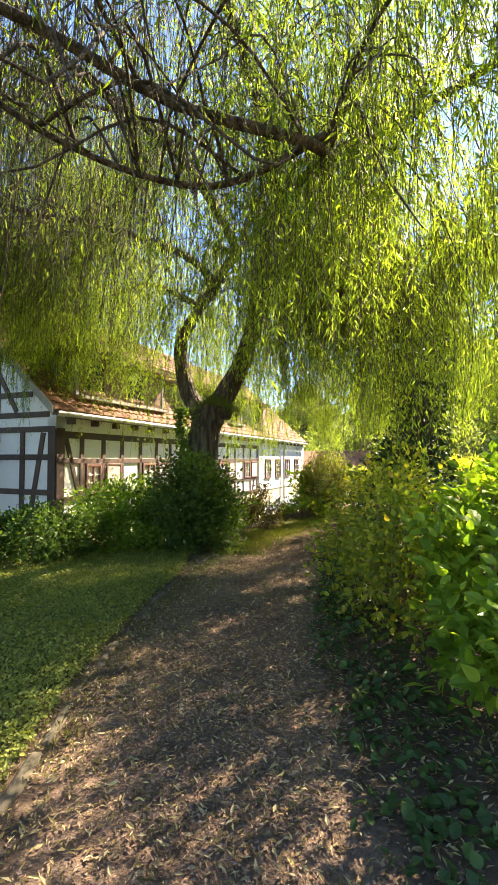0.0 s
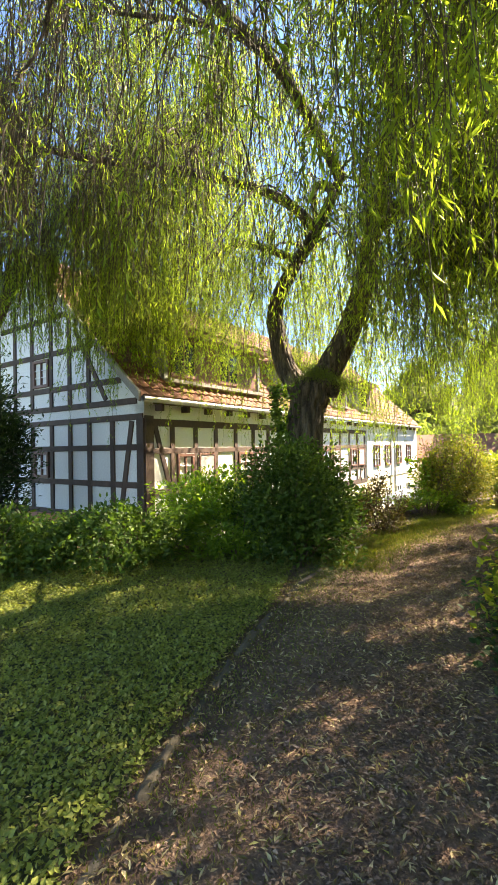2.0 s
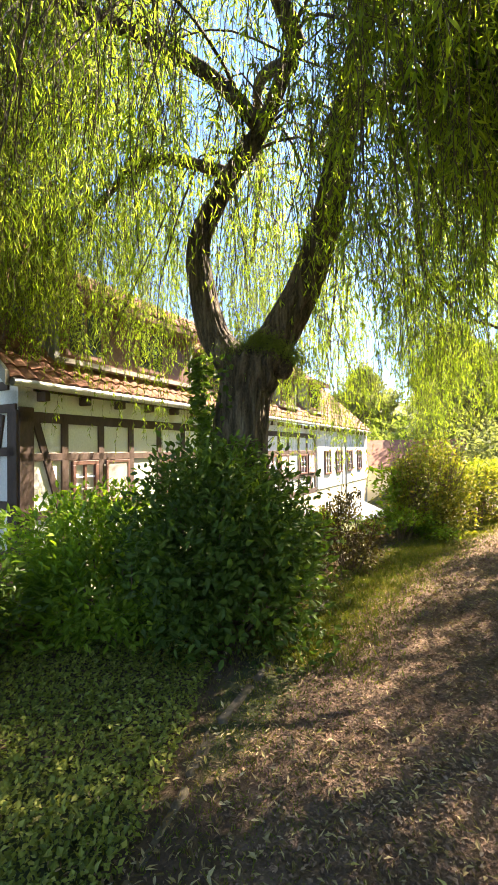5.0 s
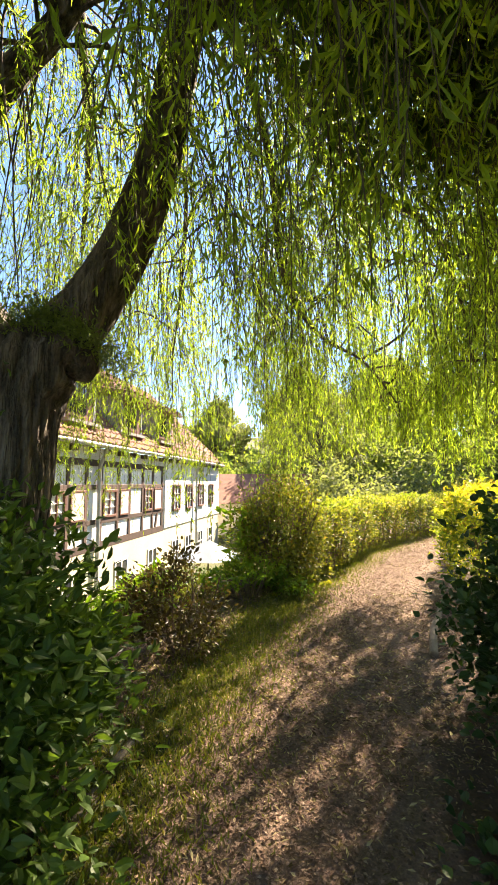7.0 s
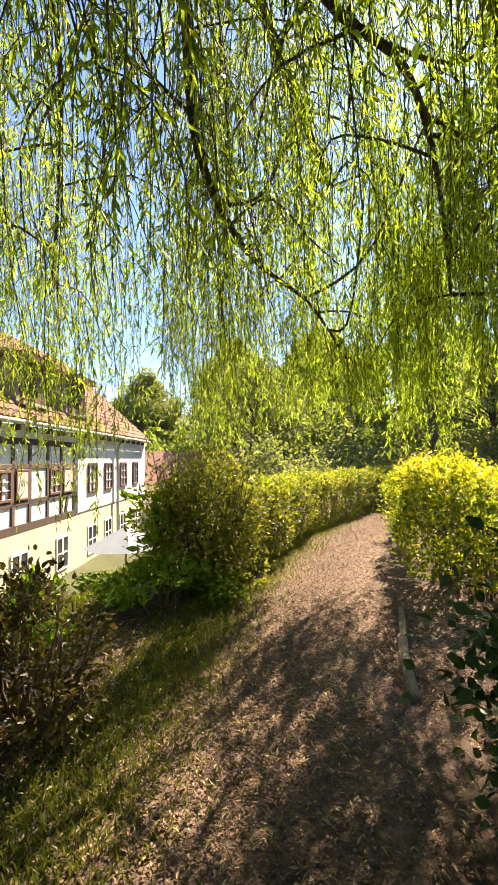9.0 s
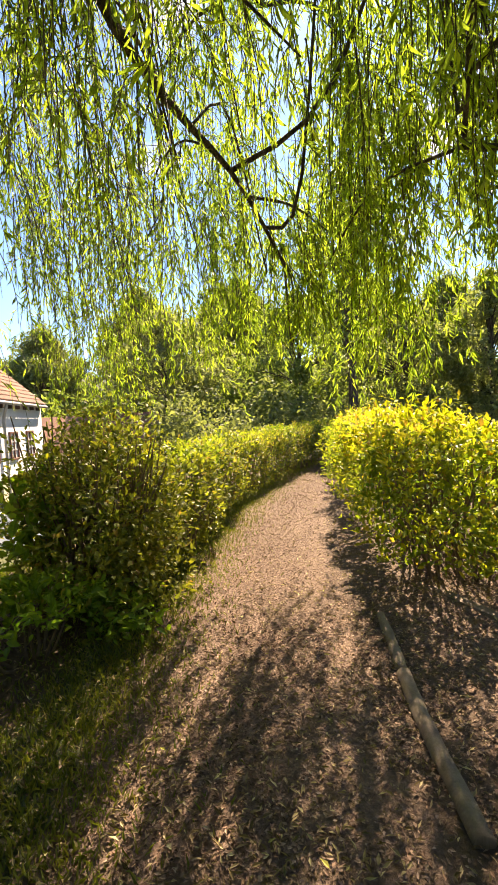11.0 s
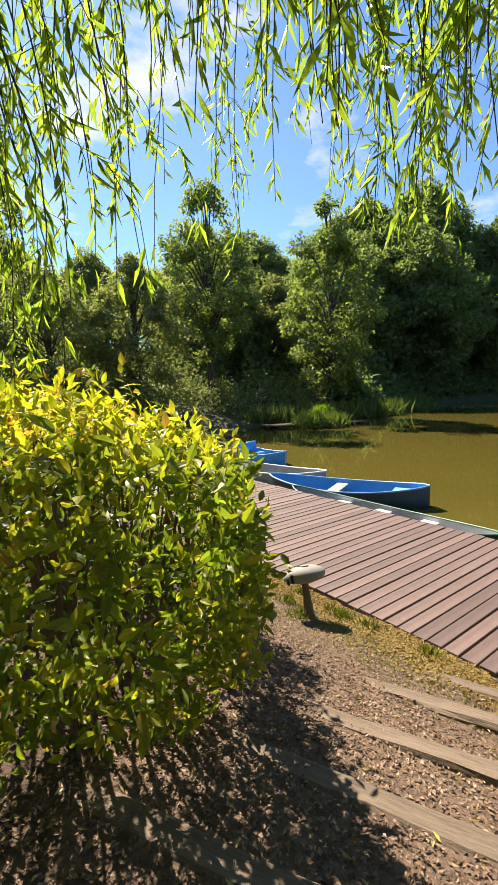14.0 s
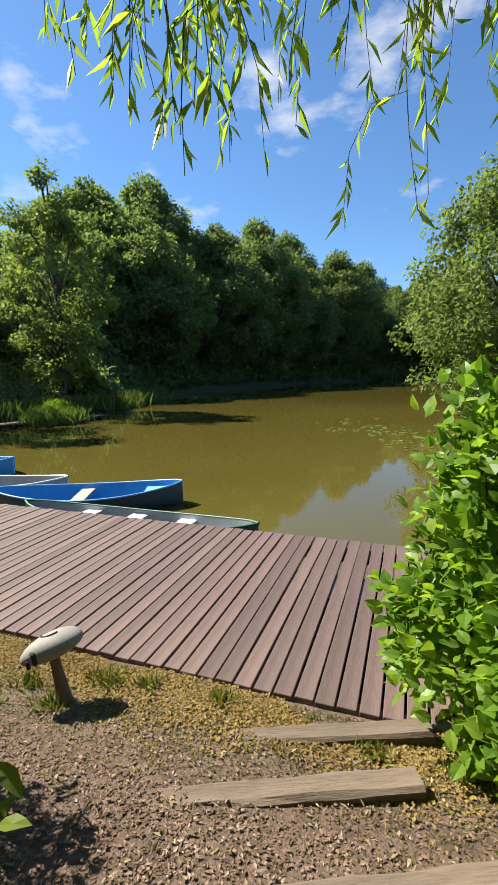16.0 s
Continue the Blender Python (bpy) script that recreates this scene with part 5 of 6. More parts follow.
# a gap in the crown through which the sun reaches the edge of the lawn
mid_z = start[:, 2] - 0.8
gap_x, gap_y = wx - 0.67 * mid_z, wy - 0.65 * mid_z
gap_1 = ((gap_x + 0.8) / 0.62) ** 2 + ((gap_y - 2.1) / 1.15) ** 2 < 1
gap_2 = ((gap_x - 3.75) / 0.85) ** 2 + ((gap_y - 9.0) / 1.0) ** 2 < 1
gap_3 = (np.abs(gap_x - np.interp(gap_y, [5.5, 7.6, 9.8], [-0.25, 0.2, 1.05])) < 0.4) & (gap_y > 6.0) & (gap_y < 9.8)
low_x, low_y = wx - 0.67 * (mid_z - 1.1), wy - 0.65 * (mid_z - 1.1)
gap_4 = np.zeros(len(wx), bool)
for part_way in (0.1, 0.4, 0.7, 1.0):
    at_z = start[:, 2] - part_way * np.minimum(start[:, 2] - hem, 2.4) - 1.1
    gap_2 |= (((wx - 0.67 * (at_z + 1.1) - 3.5) / 0.6) ** 2 + ((wy - 0.65 * (at_z + 1.1) - 9.2) / 0.6) ** 2 < 1) & (rng.uniform(0, 1, len(wx)) < 0.7)
    gap_4 |= ((wx - 0.67 * at_z - 1.85) / 0.55) ** 2 + ((wy - 0.65 * at_z - 2.95) / 0.7) ** 2 < 1
gap_5 = (((low_x - 1.6) / 0.7) ** 2 + ((low_y - 4.4) / 0.8) ** 2 < 1) & (rng.uniform(0, 1, len(wx)) < 0.6)
wall_x, wall_y = wx - 0.67 * (mid_z - 1.0) + 4.34, wy - 0.65 * (mid_z - 1.0) - 10.07
gap_6 = (0.927 * wall_x - 0.375 * wall_y < 0.4) & (0.375 * wall_x + 0.927 * wall_y > -0.5)
gap_7 = (gap_x > -1.5) & (gap_x < 4.4) & (gap_y > 8.2) & (gap_y < 13) & (rng.uniform(0, 1, len(wx)) < 0.48)
gap_8 = (low_x > 4.0) & (low_x < 6.2) & (low_y > 10.2) & (low_y < 12.2) & (rng.uniform(0, 1, len(wx)) < 0.6)
shut = ~(gap_7 | gap_8 | gap_6 | gap_1 | gap_2 | gap_3 | gap_4 | gap_5) | (rng.uniform(0, 1, len(wx)) < 0.06)
start, hem, edge, wx, wy = start[shut], hem[shut], edge[shut], wx[shut], wy[shut]
S = len(start)
length = np.minimum(start[:, 2] - hem, np.where(np.arange(S) >= S - 70, 3.0, np.where(start[:, 2] > 6.6, rng.uniform(0.5, 1.3, S), rng.uniform(0.8, 3.0, S))))
sparse = np.where((wx < -0.3) & (wy < 6.8), 0.14, np.where((wy < 3.2) & (wx < 1.2), 0.4, 1.0))


def strands(pts, r0, r1):
    """Thin three-sided twigs along many paths of equal point count, all in one mesh."""
    n, k, _ = pts.shape
    a = np.array([0.3, 2.4, 4.5])
    ring = np.column_stack([np.cos(a), np.sin(a), 0 * a])
    r = np.linspace(r0, r1, k)[None, :, None, None]
    v = (pts[:, :, None] + r * ring).reshape(-1, 3)
    i, m, j = np.meshgrid(np.arange(n), np.arange(k - 1), np.arange(3), indexing="ij")
    q = (i * k + m) * 3
    f = np.stack([q + j, q + (j + 1) % 3, q + 3 + (j + 1) % 3, q + 3 + j], -1).reshape(-1, 4)
    return v, f


def along_strands(pts, which, t):
    """Places and directions at the fraction t along the chosen strands."""
    k = pts.shape[1]
    u = np.clip(t * (k - 1), 0, k - 1.001)
    i = u.astype(int)
    a, b = pts[which, i], pts[which, i + 1]
    return a + (b - a) * (u - i)[:, None], unit(b - a)


# each shoot arches out of the crown, then hangs with a slow bend and a few side sprays
K = 9
ts = np.linspace(0, 1, K)
outw = unit(start * np.array([1, 1, 0])) * 0.6 + rng.normal(0, 0.7, (S, 3)) * np.array([1, 1, 0])
arch = (0.1 + 0.32 * rng.uniform(0, 1, S) ** 2)[:, None] * length[:, None] * outw
phase = rng.uniform(0, 6.28, (S, 2))
bend = rng.uniform(0.02, 0.075, (S, 2)) * np.sqrt(length)[:, None]
main = start[:, None] + arch[:, None] * (1 - (1 - ts) ** 2.2)[None, :, None]
main[:, :, 2] += (0.07 * length)[:, None] * np.sin(np.pi * np.clip(ts * 2.2, 0, 1))[None, :] - length[:, None] * (ts ** 1.25)[None, :]
for c in (0, 1):
    main[:, :, c] += bend[:, c, None] * (np.sin(ts[None, :] * 5.5 + phase[:, c, None]) - np.sin(phase[:, c, None])) * ts[None, :] ** 0.5
n_side = np.maximum(1, (length * 3.8 * rng.uniform(0.5, 1.4, S)).astype(int))
owner = np.repeat(np.arange(S), n_side)
foot, foot_way = along_strands(main, owner, rng.uniform(0.08, 0.85, len(owner)))
sa = rng.uniform(0, 6.28, len(owner))
spray = np.column_stack([np.cos(sa), np.sin(sa), np.zeros(len(sa))])
sl = rng.uniform(0.14, 0.5, len(owner))
sl = np.minimum(sl, np.maximum(0.1, foot[:, 2] - hem[owner] + 0.12))
t4 = np.array([0.0, 0.35, 0.7, 1.0])
sides = foot[:, None] + (spray * rng.uniform(0.25, 0.75, len(sa))[:, None] * sl[:, None])[:, None] * (1 - (1 - t4) ** 2)[None, :, None]
sides[:, :, 2] -= sl[:, None] * (0.25 * t4 + 0.75 * t4 ** 2)[None, :]
tv, tf = join([strands(main, 0.0055, 0.0018), strands(sides, 0.0024, 0.0012)])
put("twig_mass", raw_mesh("twig_mass", tv, tf, M_TWIG), willow, "thin brown hanging twigs", "stuff")
LEAVES = 450000
w_main, w_side = length * sparse, sl * 1.5 * sparse[owner]
share = w_main.sum() / (w_main.sum() + w_side.sum())
m1 = int(LEAVES * share)
m2 = LEAVES - m1
i1 = np.searchsorted(np.cumsum(w_main) / w_main.sum(), rng.uniform(0, 0.9999, m1))
i2 = np.searchsorted(np.cumsum(w_side) / w_side.sum(), rng.uniform(0, 0.9999, m2))
pos1, way1 = along_strands(main, i1, rng.uniform(0.04, 1, m1) ** 0.8)
pos2, way2 = along_strands(sides, i2, rng.uniform(0.1, 1, m2))
lpos, lway = np.concatenate([pos1, pos2]), np.concatenate([way1, way2])
m = len(lpos)
a = rng.uniform(0, 2 * np.pi, m)
splay = rng.uniform(0.25, 1.1, m)[:, None]
lway = lway + splay * np.column_stack([np.cos(a), np.sin(a), rng.uniform(-0.6, 0.25, m)])
ll = rng.uniform(0.045, 0.105, m) * (1 + 0.32 * step(lpos[:, 0] + TR[0], 2.6, 3.8))
put("leaves", leaf_mesh("leaves", lpos, lway, ll, ll * rng.uniform(0.14, 0.2, m), M_WILLOW, False, 0.16, sphere_dirs(m)), willow, "narrow yellow-green leaves", "stuff")

# ---- hedges and shrubs ----
hedge("clipped_hedge", [(4.66, 10.72), (5.05, 11.15), (5.85, 11.75), (7.55, 13.8), (9.85, 16.3), (12.5, 19.0), (16, 21)], 1.32, 900, M_HEDGE, "clipped hedge with yellow-green top leaves beside the walk", (0.066, 0.029), 1.32, 3, M_HEDGE_TOP, wild=0.09, grow=0.6, stems_per_m=34)
hedge("clipped_hedge", [(2.95, 13.1), (4.0, 14.45), (5.6, 16.1), (8.0, 17.9), (11.0, 19.9), (15, 22.6)], 1.12, 800, M_BUSH, "clipped green hedge along the far side of the walk", (0.065, 0.03), 0.9, 4, M_HEDGE)
shrub("young_shoots", 6.5, 11.2, 0.32, 0.3, 1.62, 420, M_FERN, (0.1, 0.045), "tall bright green shoots rising out of the hedge", seed=61, stems=16)
shrub("broadleaf_shrub", 1.4, 11.75, 0.7, 0.5, 0.42, 1900, M_FERN, (0.07, 0.035), "low green weeds under the clipped bush", seed=62)
shrub("clipped_bush", 2.12, 12.5, 0.8, 0.8, 1.5, 12000, M_BUSH, (0.055, 0.03), "clipped bush with bare brown stems showing", seed=11, stems=130)
shrub("young_shoots", 1.75, 12.35, 0.5, 0.4, 1.78, 420, M_FERN, (0.13, 0.075), "broad green shoots rising out of the clipped bush", seed=63, stems=12)
shrub("broadleaf_shrub", -0.95, 7.65, 0.75, 0.75, 1.34, 17000, M_SHRUB, (0.068, 0.034), "dark green shrub round the foot of the willow", seed=12)
shrub("broadleaf_shrub", -3.2, 6.75, 0.8, 0.7, 0.72, 7500, M_SHRUB, (0.066, 0.034), "low dark green shrub by the lawn", seed=13)
shrub("broadleaf_shrub", -4.7, 6.3, 0.95, 0.75, 0.68, 7500, M_SHRUB, (0.066, 0.034), "low dark green shrub by the lawn", seed=14)
shrub("light_shrub", -2.25, 8.1, 0.8, 0.7, 1.08, 7500, M_FERN, (0.075, 0.03), "bright green feathery shrub below the house wall", seed=15)
shrub("light_shrub", -1.85, 7.45, 0.6, 0.5, 0.75, 4600, M_FERN, (0.07, 0.03), "low green feathery shrub beside the lawn", seed=16)
shrub("evergreen_shrub", -7.6, 8.9, 1.1, 1.1, 3.2, 26000, M_IVY, (0.1, 0.035), "tall dark evergreen shrub at the lawn's edge", seed=17, broad=False)
shrub("red_leaved_shrub", 0.35, 9.8, 0.5, 0.42, 0.78, 2800, M_RED, (0.05, 0.028), "small dark red-leaved shrub above the slope", seed=18)
shrub("low_fern", -0.75, 10.9, 0.7, 0.55, 0.55, 1500, M_FERN, (0.13, 0.045), "bright green fern on the slope below the house", seed=24)
shrub("low_fern", 0.1, 11.5, 0.7, 0.55, 0.5, 1500, M_FERN, (0.12, 0.045), "bright green fern on the slope below the house", seed=25)
shrub("hydrangea", 1.55, 4.4, 0.75, 0.9, 1.3, 8500, M_HEDGE, (0.06, 0.036), "brown-stemmed shrub with yellow-green leaves", seed=19, stems=60)
shrub("light_shrub", 1.75, 2.75, 0.65, 0.8, 1.45, 4600, M_FERN, (0.1, 0.058), "bright broad-leaved shrub beside the walk", seed=20)
shrub("ivy_bush", 2.55, 7.3, 0.66, 1.05, 1.55, 16000, M_IVY, (0.06, 0.05), "dark ivy thicket at the edge of the walk", seed=21)
shrub("vine_shrub", 5.2, 8.0, 0.48, 0.45, 1.1, 3000, M_FERN, (0.08, 0.066), "low broad-leaved vine at the end of the steps", seed=23)
shrub("vine_shrub", 5.68, 7.75, 0.72, 0.6, 1.95, 8000, M_FERN, (0.1, 0.072), "bright broad-leaved vine shrub beside the deck", seed=22)


def shade_tree(x, y):
    """An ivy-clad tree whose dark broad leaves reach over the walk."""
    g = np.random.default_rng(77)
    ob = thing("shade_tree", (x, y, float(height(x, y))), "ivy-clad tree with dark broad leaves over the walk", "tree")
    chunks = [tube(smooth_path([(0, 0, -0.3), (0.05, 0, 1.5), (-0.1, 0.1, 3.2), (-0.4, 0.3, 5.2)], 14), np.linspace(0.16, 0.07, 14), 12, 0.06, 2)]
    ends = []
    for k in range(9):
        a = g.uniform(1.2, 3.6)
        e = np.array([-0.9 + 1.0 * np.cos(a) * g.uniform(0.3, 1), 0.4 + 0.9 * np.sin(a) * g.uniform(-0.6, 1), g.uniform(3.4, 4.6)])
        ends.append(e)
        chunks.append(tube(smooth_path([(-0.1, 0.1, g.uniform(2.8, 3.8)), tuple(e * np.array([0.5, 0.5, 1]) + np.array([0, 0, 0.2])), tuple(e)], 8), np.linspace(0.045, 0.01, 8), 6))
    v, f = join(chunks)
    put("trunk", raw_mesh("trunk", v, f, M_BARK, True), ob)
    n = 6500
    c = np.array([-0.9, 0.5, 4.3]) + g.normal(0, 1, (60, 3)) * np.array([0.55, 0.5, 0.35])
    c[:, 2] = np.maximum(c[:, 2], 3.75 - 0.25 * (c[:, 0] + 1.0))
    pos = c[g.integers(0, 60, n)] + g.normal(0, 0.16, (n, 3))
    way = g.normal(0, 0.7, (n, 3)) + np.array([0, 0, -0.5])
    ln = g.uniform(0.06, 0.12, n)
    put("crown", leaf_mesh("crown", pos, way, ln, ln * 0.6, M_SHRUB, True, 0.2), ob, kind="stuff")
    n = 3500
    a, z = g.uniform(0, 2 * np.pi, n), g.uniform(0, 3.6, n)
    r = 0.2 + np.abs(g.normal(0, 0.14, n))
    pos = np.column_stack([r * np.cos(a), r * np.sin(a), z])
    ln = g.uniform(0.05, 0.09, n)
    put("ivy", leaf_mesh("ivy", pos, np.column_stack([np.cos(a), np.sin(a), -g.uniform(0.3, 1, n)]), ln, ln * 0.85, M_IVY, True, 0.2, np.column_stack([np.cos(a), np.sin(a), np.full(n, 0.4)])), ob, kind="stuff")


shade_tree(2.75, 7.05)


# ---- trees ----


def tree(name, x, y, ht, spread, material, label, clumps=90, leaves=9000, leaf=0.22, base=0.18, seed=1, z=None, slim=1.0, group=""):
    g = np.random.default_rng(seed)
    ob = thing(name, (x, y, float(height(x, y)) if z is None else z), label, "tree", group)
    h0 = ht * base
    tv, tf = tube(smooth_path([(0, 0, -0.6), (0.1, 0.05, h0), (0.0, -0.1, ht * 0.6), (0.05, 0, ht * 0.95)], 10), np.linspace(ht * 0.022, 0.03, 10), 9, 0.05, seed)
    chunks = [(tv, tf)]
    d = unit(g.normal(0, 1, (clumps, 3)))
    r = g.uniform(0.35, 1, clumps) ** 0.6
    c = d * r[:, None]
    zc = (c[:, 2] + 1) / 2
    wide = np.sin(np.clip(zc * 0.9 + 0.12, 0, 1) * np.pi) ** 0.6 * slim
    c = np.column_stack([c[:, 0] * spread * wide, c[:, 1] * spread * wide, h0 + zc * (ht - h0)])
    for k in range(0, clumps, 3):
        zs = c[k, 2] * g.uniform(0.45, 0.75)
        chunks.append(tube(smooth_path([(0, 0, zs), (*(c[k, :2] * 0.5), zs + (c[k, 2] - zs) * 0.7), tuple(c[k])], 5), np.linspace(ht * 0.006, 0.015, 5), 5))
    v, f = join(chunks)
    put("trunk", raw_mesh("trunk", v, f, M_BARK, True), ob)
    idx = g.integers(0, clumps, leaves)
    size = spread * g.uniform(0.12, 0.24, clumps)
    off = unit(g.normal(0, 1, (leaves, 3))) * g.uniform(0.2, 1, (leaves, 1)) ** 0.5
    pos = c[idx] + off * size[idx][:, None] * np.array([1, 1, 0.75])
    way = off + g.normal(0, 0.6, (leaves, 3)) + np.array([0, 0, -0.25])
    ln = leaf * g.uniform(0.6, 1.3, leaves)
    put("crown", leaf_mesh("crown", pos, way, ln, ln * 0.62, material, leaf < 0.3, 0.2, off + np.array([0, 0, 0.8])), ob, kind="stuff")
    return ob


oaks = [tree("forest_tree", 70, -5, 22, 8.3, M_FOREST, "tall dark green broadleaf tree in the lakeside wood", 300, 60000, 0.46, 0.0, 31),
        tree("forest_tree", 78, -14, 25, 9.3, M_FOREST, "tall dark green broadleaf tree in the lakeside wood", 320, 64000, 0.5, 0.0, 32),
        tree("forest_tree", 60, 6, 19, 7.6, M_FOREST, "tall dark green broadleaf tree in the lakeside wood", 280, 56000, 0.44, 0.0, 33),
        tree("forest_tree", 44, 26, 14.5, 5.6, M_OLIVE, "olive-green broadleaf tree behind the near shore", 200, 40000, 0.32, 0.0, 34)]
g = np.random.default_rng(5)
for k, (x, y, s) in enumerate(((86, -24, 1.0), (92, -36, 1.0), (100, -48, 1.0), (106, -60, 1.0), (112, -74, 1.05), (84, -6, 1.1), (92, -16, 1.15), (100, -28, 1.15), (108, -42, 1.1), (66, 12, 1.1), (74, 4, 1.1), (56, 14, 0.95),
                               (50, 20, 0.8), (52, 32, 0.9), (62, 26, 1.0), (38, 34, 0.8), (30, 38, 0.75), (22, 42, 0.75), (14, 46, 0.7), (6, 48, 0.7), (40, 44, 0.9), (26, 52, 0.9), (116, -56, 1.1), (104, -70, 1.0), (92, -72, 0.9), (78, -66, 0.8))):
    m = pose(x, y, float(height(x, y)) - 0.3, 0, 0, g.uniform(0, 360)) @ Matrix.Scale(s, 4)
    o = copy_thing(oaks[3 if x < 53 else k % 3], m)
    o.matrix_basis = m
tree("birch_tree", 37.5, 13.2, 15.5, 3.9, M_BIRCH, "bright green birch leaning over the water's edge", 130, 14000, 0.26, 0.06, 41)
tree("birch_tree", 33, 21, 15, 3.6, M_BIRCH, "tall airy birch by the shore", 120, 14000, 0.22, 0.2, 42)
tree("shore_tree", 28, 24, 9, 3.5, M_OLIVE, "green shore tree behind the hedge", 130, 17000, 0.2, 0.05, 43)
tree("shore_tree", 24, 27, 8, 3.6, M_OLIVE, "green shore tree behind the hedge", 120, 16000, 0.19, 0.05, 44)
tree("shore_tree", 18, 30, 8, 3.8, M_BIRCH, "green shore tree behind the hedge", 120, 16000, 0.19, 0.05, 45)
tree("shore_tree", 11, 33, 8, 4.0, M_OLIVE, "green tree beyond the hedge", 120, 16000, 0.19, 0.05, 46)
tree("overhanging_tree", 20.3, -7.2, 12.5, 4.5, M_BIRCH, "dense green tree hanging down to the lake", 220, 34000, 0.2, -0.06, 47)
tree("overhanging_tree", 17.5, -10.0, 14, 5.0, M_BIRCH, "tall dense green tree beside the lake", 220, 32000, 0.24, 0.0, 48)
tree("larch_tree", 17.0, 24.5, 13, 2.6, M_FOREST, "airy larch with a dark straight trunk", 90, 5000, 0.2, 0.3, 49)


def thicket(name, line, depth, ht, count, leaf, material, label, seed):
    """Undergrowth along a line: an uneven bank of leaves that nobody could count."""
    g = np.random.default_rng(seed)
    p = smooth_path(line, 120)
    d = unit(np.gradient(p, axis=0))
    nrm = np.stack([-d[:, 1], d[:, 0]], -1)
    i = g.integers(0, 120, count)
    o = g.uniform(-0.5, 0.5, count)
    xy = p[i] + nrm[i] * (o * depth)[:, None] + g.normal(0, 0.4, (count, 2))
    crest = ht * (0.65 + 0.25 * np.sin(i * 0.9 + seed) + 0.2 * np.sin(i * 0.37)) * (1 - (1.6 * o) ** 2)
    z = np.clip(g.uniform(0, 1, count) ** 0.6 * crest, 0.05, None)
    pos = np.column_stack([xy, height(xy[:, 0], xy[:, 1]) + z])
    ln = leaf * g.uniform(0.6, 1.3, count)
    me = leaf_mesh(name, pos, g.normal(0, 1, (count, 3)) + np.array([0, 0, 0.3]), ln, ln * 0.6, material, True, 0.2)
    tagged(put(name, me), label, "undergrowth", kind="stuff")


thicket("undergrowth", [(40, 13), (54, 9), (65, 0), (82, -20), (101, -62)], 5, 4.0, 16000, 0.6, M_FOREST, "dark undergrowth along the far shore", 1)
thicket("undergrowth", [(45, 24), (60, 15), (76, 3), (96, -20), (114, -62)], 6, 10.0, 16000, 0.8, M_FOREST, "dark wood behind the far shore", 6)
thicket("undergrowth", [(8, 27), (16, 26), (24, 25), (31, 22), (38, 15)], 4, 3.2, 22000, 0.2, M_OLIVE, "green undergrowth along the near shore", 2)
thicket("undergrowth", [(-2, 36), (6, 36), (16, 35), (26, 31), (40, 24)], 5, 6.0, 14000, 0.36, M_BIRCH, "green undergrowth below the trees", 3)


# ---- ground cover ----
def near_path(n, spread, s0, s1, g):
    i = g.integers(int(s0), int(s1), n)
    d = unit(np.gradient(PATH, axis=0))
    nrm = np.stack([d[:, 1], -d[:, 0]], -1)
    o = spread(n)
    return PATH[i] + nrm[i] * o[:, None] + g.normal(0, 0.08, (n, 2)), o


g = np.random.default_rng(9)


def flat_cover(name, xy, size, ratio, material, label, category, tilt=0.35, up=0.004, broad=False, deep=0.012):
    n = len(xy)
    a = g.uniform(0, 2 * np.pi, n)
    way = np.column_stack([np.cos(a), np.sin(a), g.uniform(-0.1, tilt, n)])
    ln = g.uniform(size[0], size[1], n)
    me = leaf_mesh(name, lift(xy, 0) + np.column_stack([np.zeros(n), np.zeros(n), g.uniform(up, up + deep, n)]), way, ln, ln * g.uniform(ratio * 0.7, ratio * 1.3, n), material, broad, 0.15, np.tile([0, 0, 1.6], (n, 1)))
    tagged(put(name, me), label, category, kind="stuff")


chips, _ = near_path(110000, lambda n: g.normal(0, 0.46, n), 9, 140, g)
terr = np.column_stack([g.uniform(2.6, 6.9, 40000), g.uniform(8.0, 11.0, 40000)])
terr = terr[(terr @ W < 0.0) & ((terr @ W < -1.0) | (g.uniform(0, 1, len(terr)) < 0.45))]
flat_cover("bark_chips", np.concatenate([chips, terr]), (0.009, 0.028), 0.55, M_CHIP, "pinkish-brown bark chips strewn over the walk", "bark chips")
lit1, _ = near_path(20000, lambda n: g.normal(0, 1.1, n), 9, 130, g)
lit2 = np.column_stack([g.uniform(2.2, 6.2, 1500), g.uniform(8.2, 11.4, 1500)])
lit3 = np.column_stack([g.uniform(-1.4, 2.2, 9000), g.uniform(7.6, 12.4, 9000)])
lit2 = lit2[(lit2 @ W < 0.0)]
lit4 = np.column_stack([g.uniform(-1.2, 2.0, 15000), g.uniform(0.6, 6.5, 15000)])
flat_cover("fallen_leaves", np.concatenate([lit1, lit2, lit3, lit4]), (0.016, 0.05), 0.3, M_LITTER, "narrow dry willow leaves lying on the ground", "leaf litter", 0.9)
lawn_xy = np.column_stack([g.uniform(-5.2, -0.9, 165000), g.uniform(0.4, 7.5, 165000)])
lawn_xy = lawn_xy[lawn_xy[:, 0] < np.interp(lawn_xy[:, 1], KERB[:, 1], KERB[:, 0]) - 0.06]
flat_cover("lawn_clover", lawn_xy, (0.015, 0.036), 0.7, M_LAWN, "low clover and weeds covering the shaded lawn", "lawn", 1.3, 0.004, False, 0.06)
side, _ = near_path(2200, lambda n: 0.75 + np.abs(g.normal(0, 0.45, n)), 19, 66, g)
flat_cover("ivy_ground_cover", side, (0.035, 0.075), 0.8, M_IVY, "dark ivy creeping along the foot of the shrubs", "ivy", 0.9, 0.02, True)


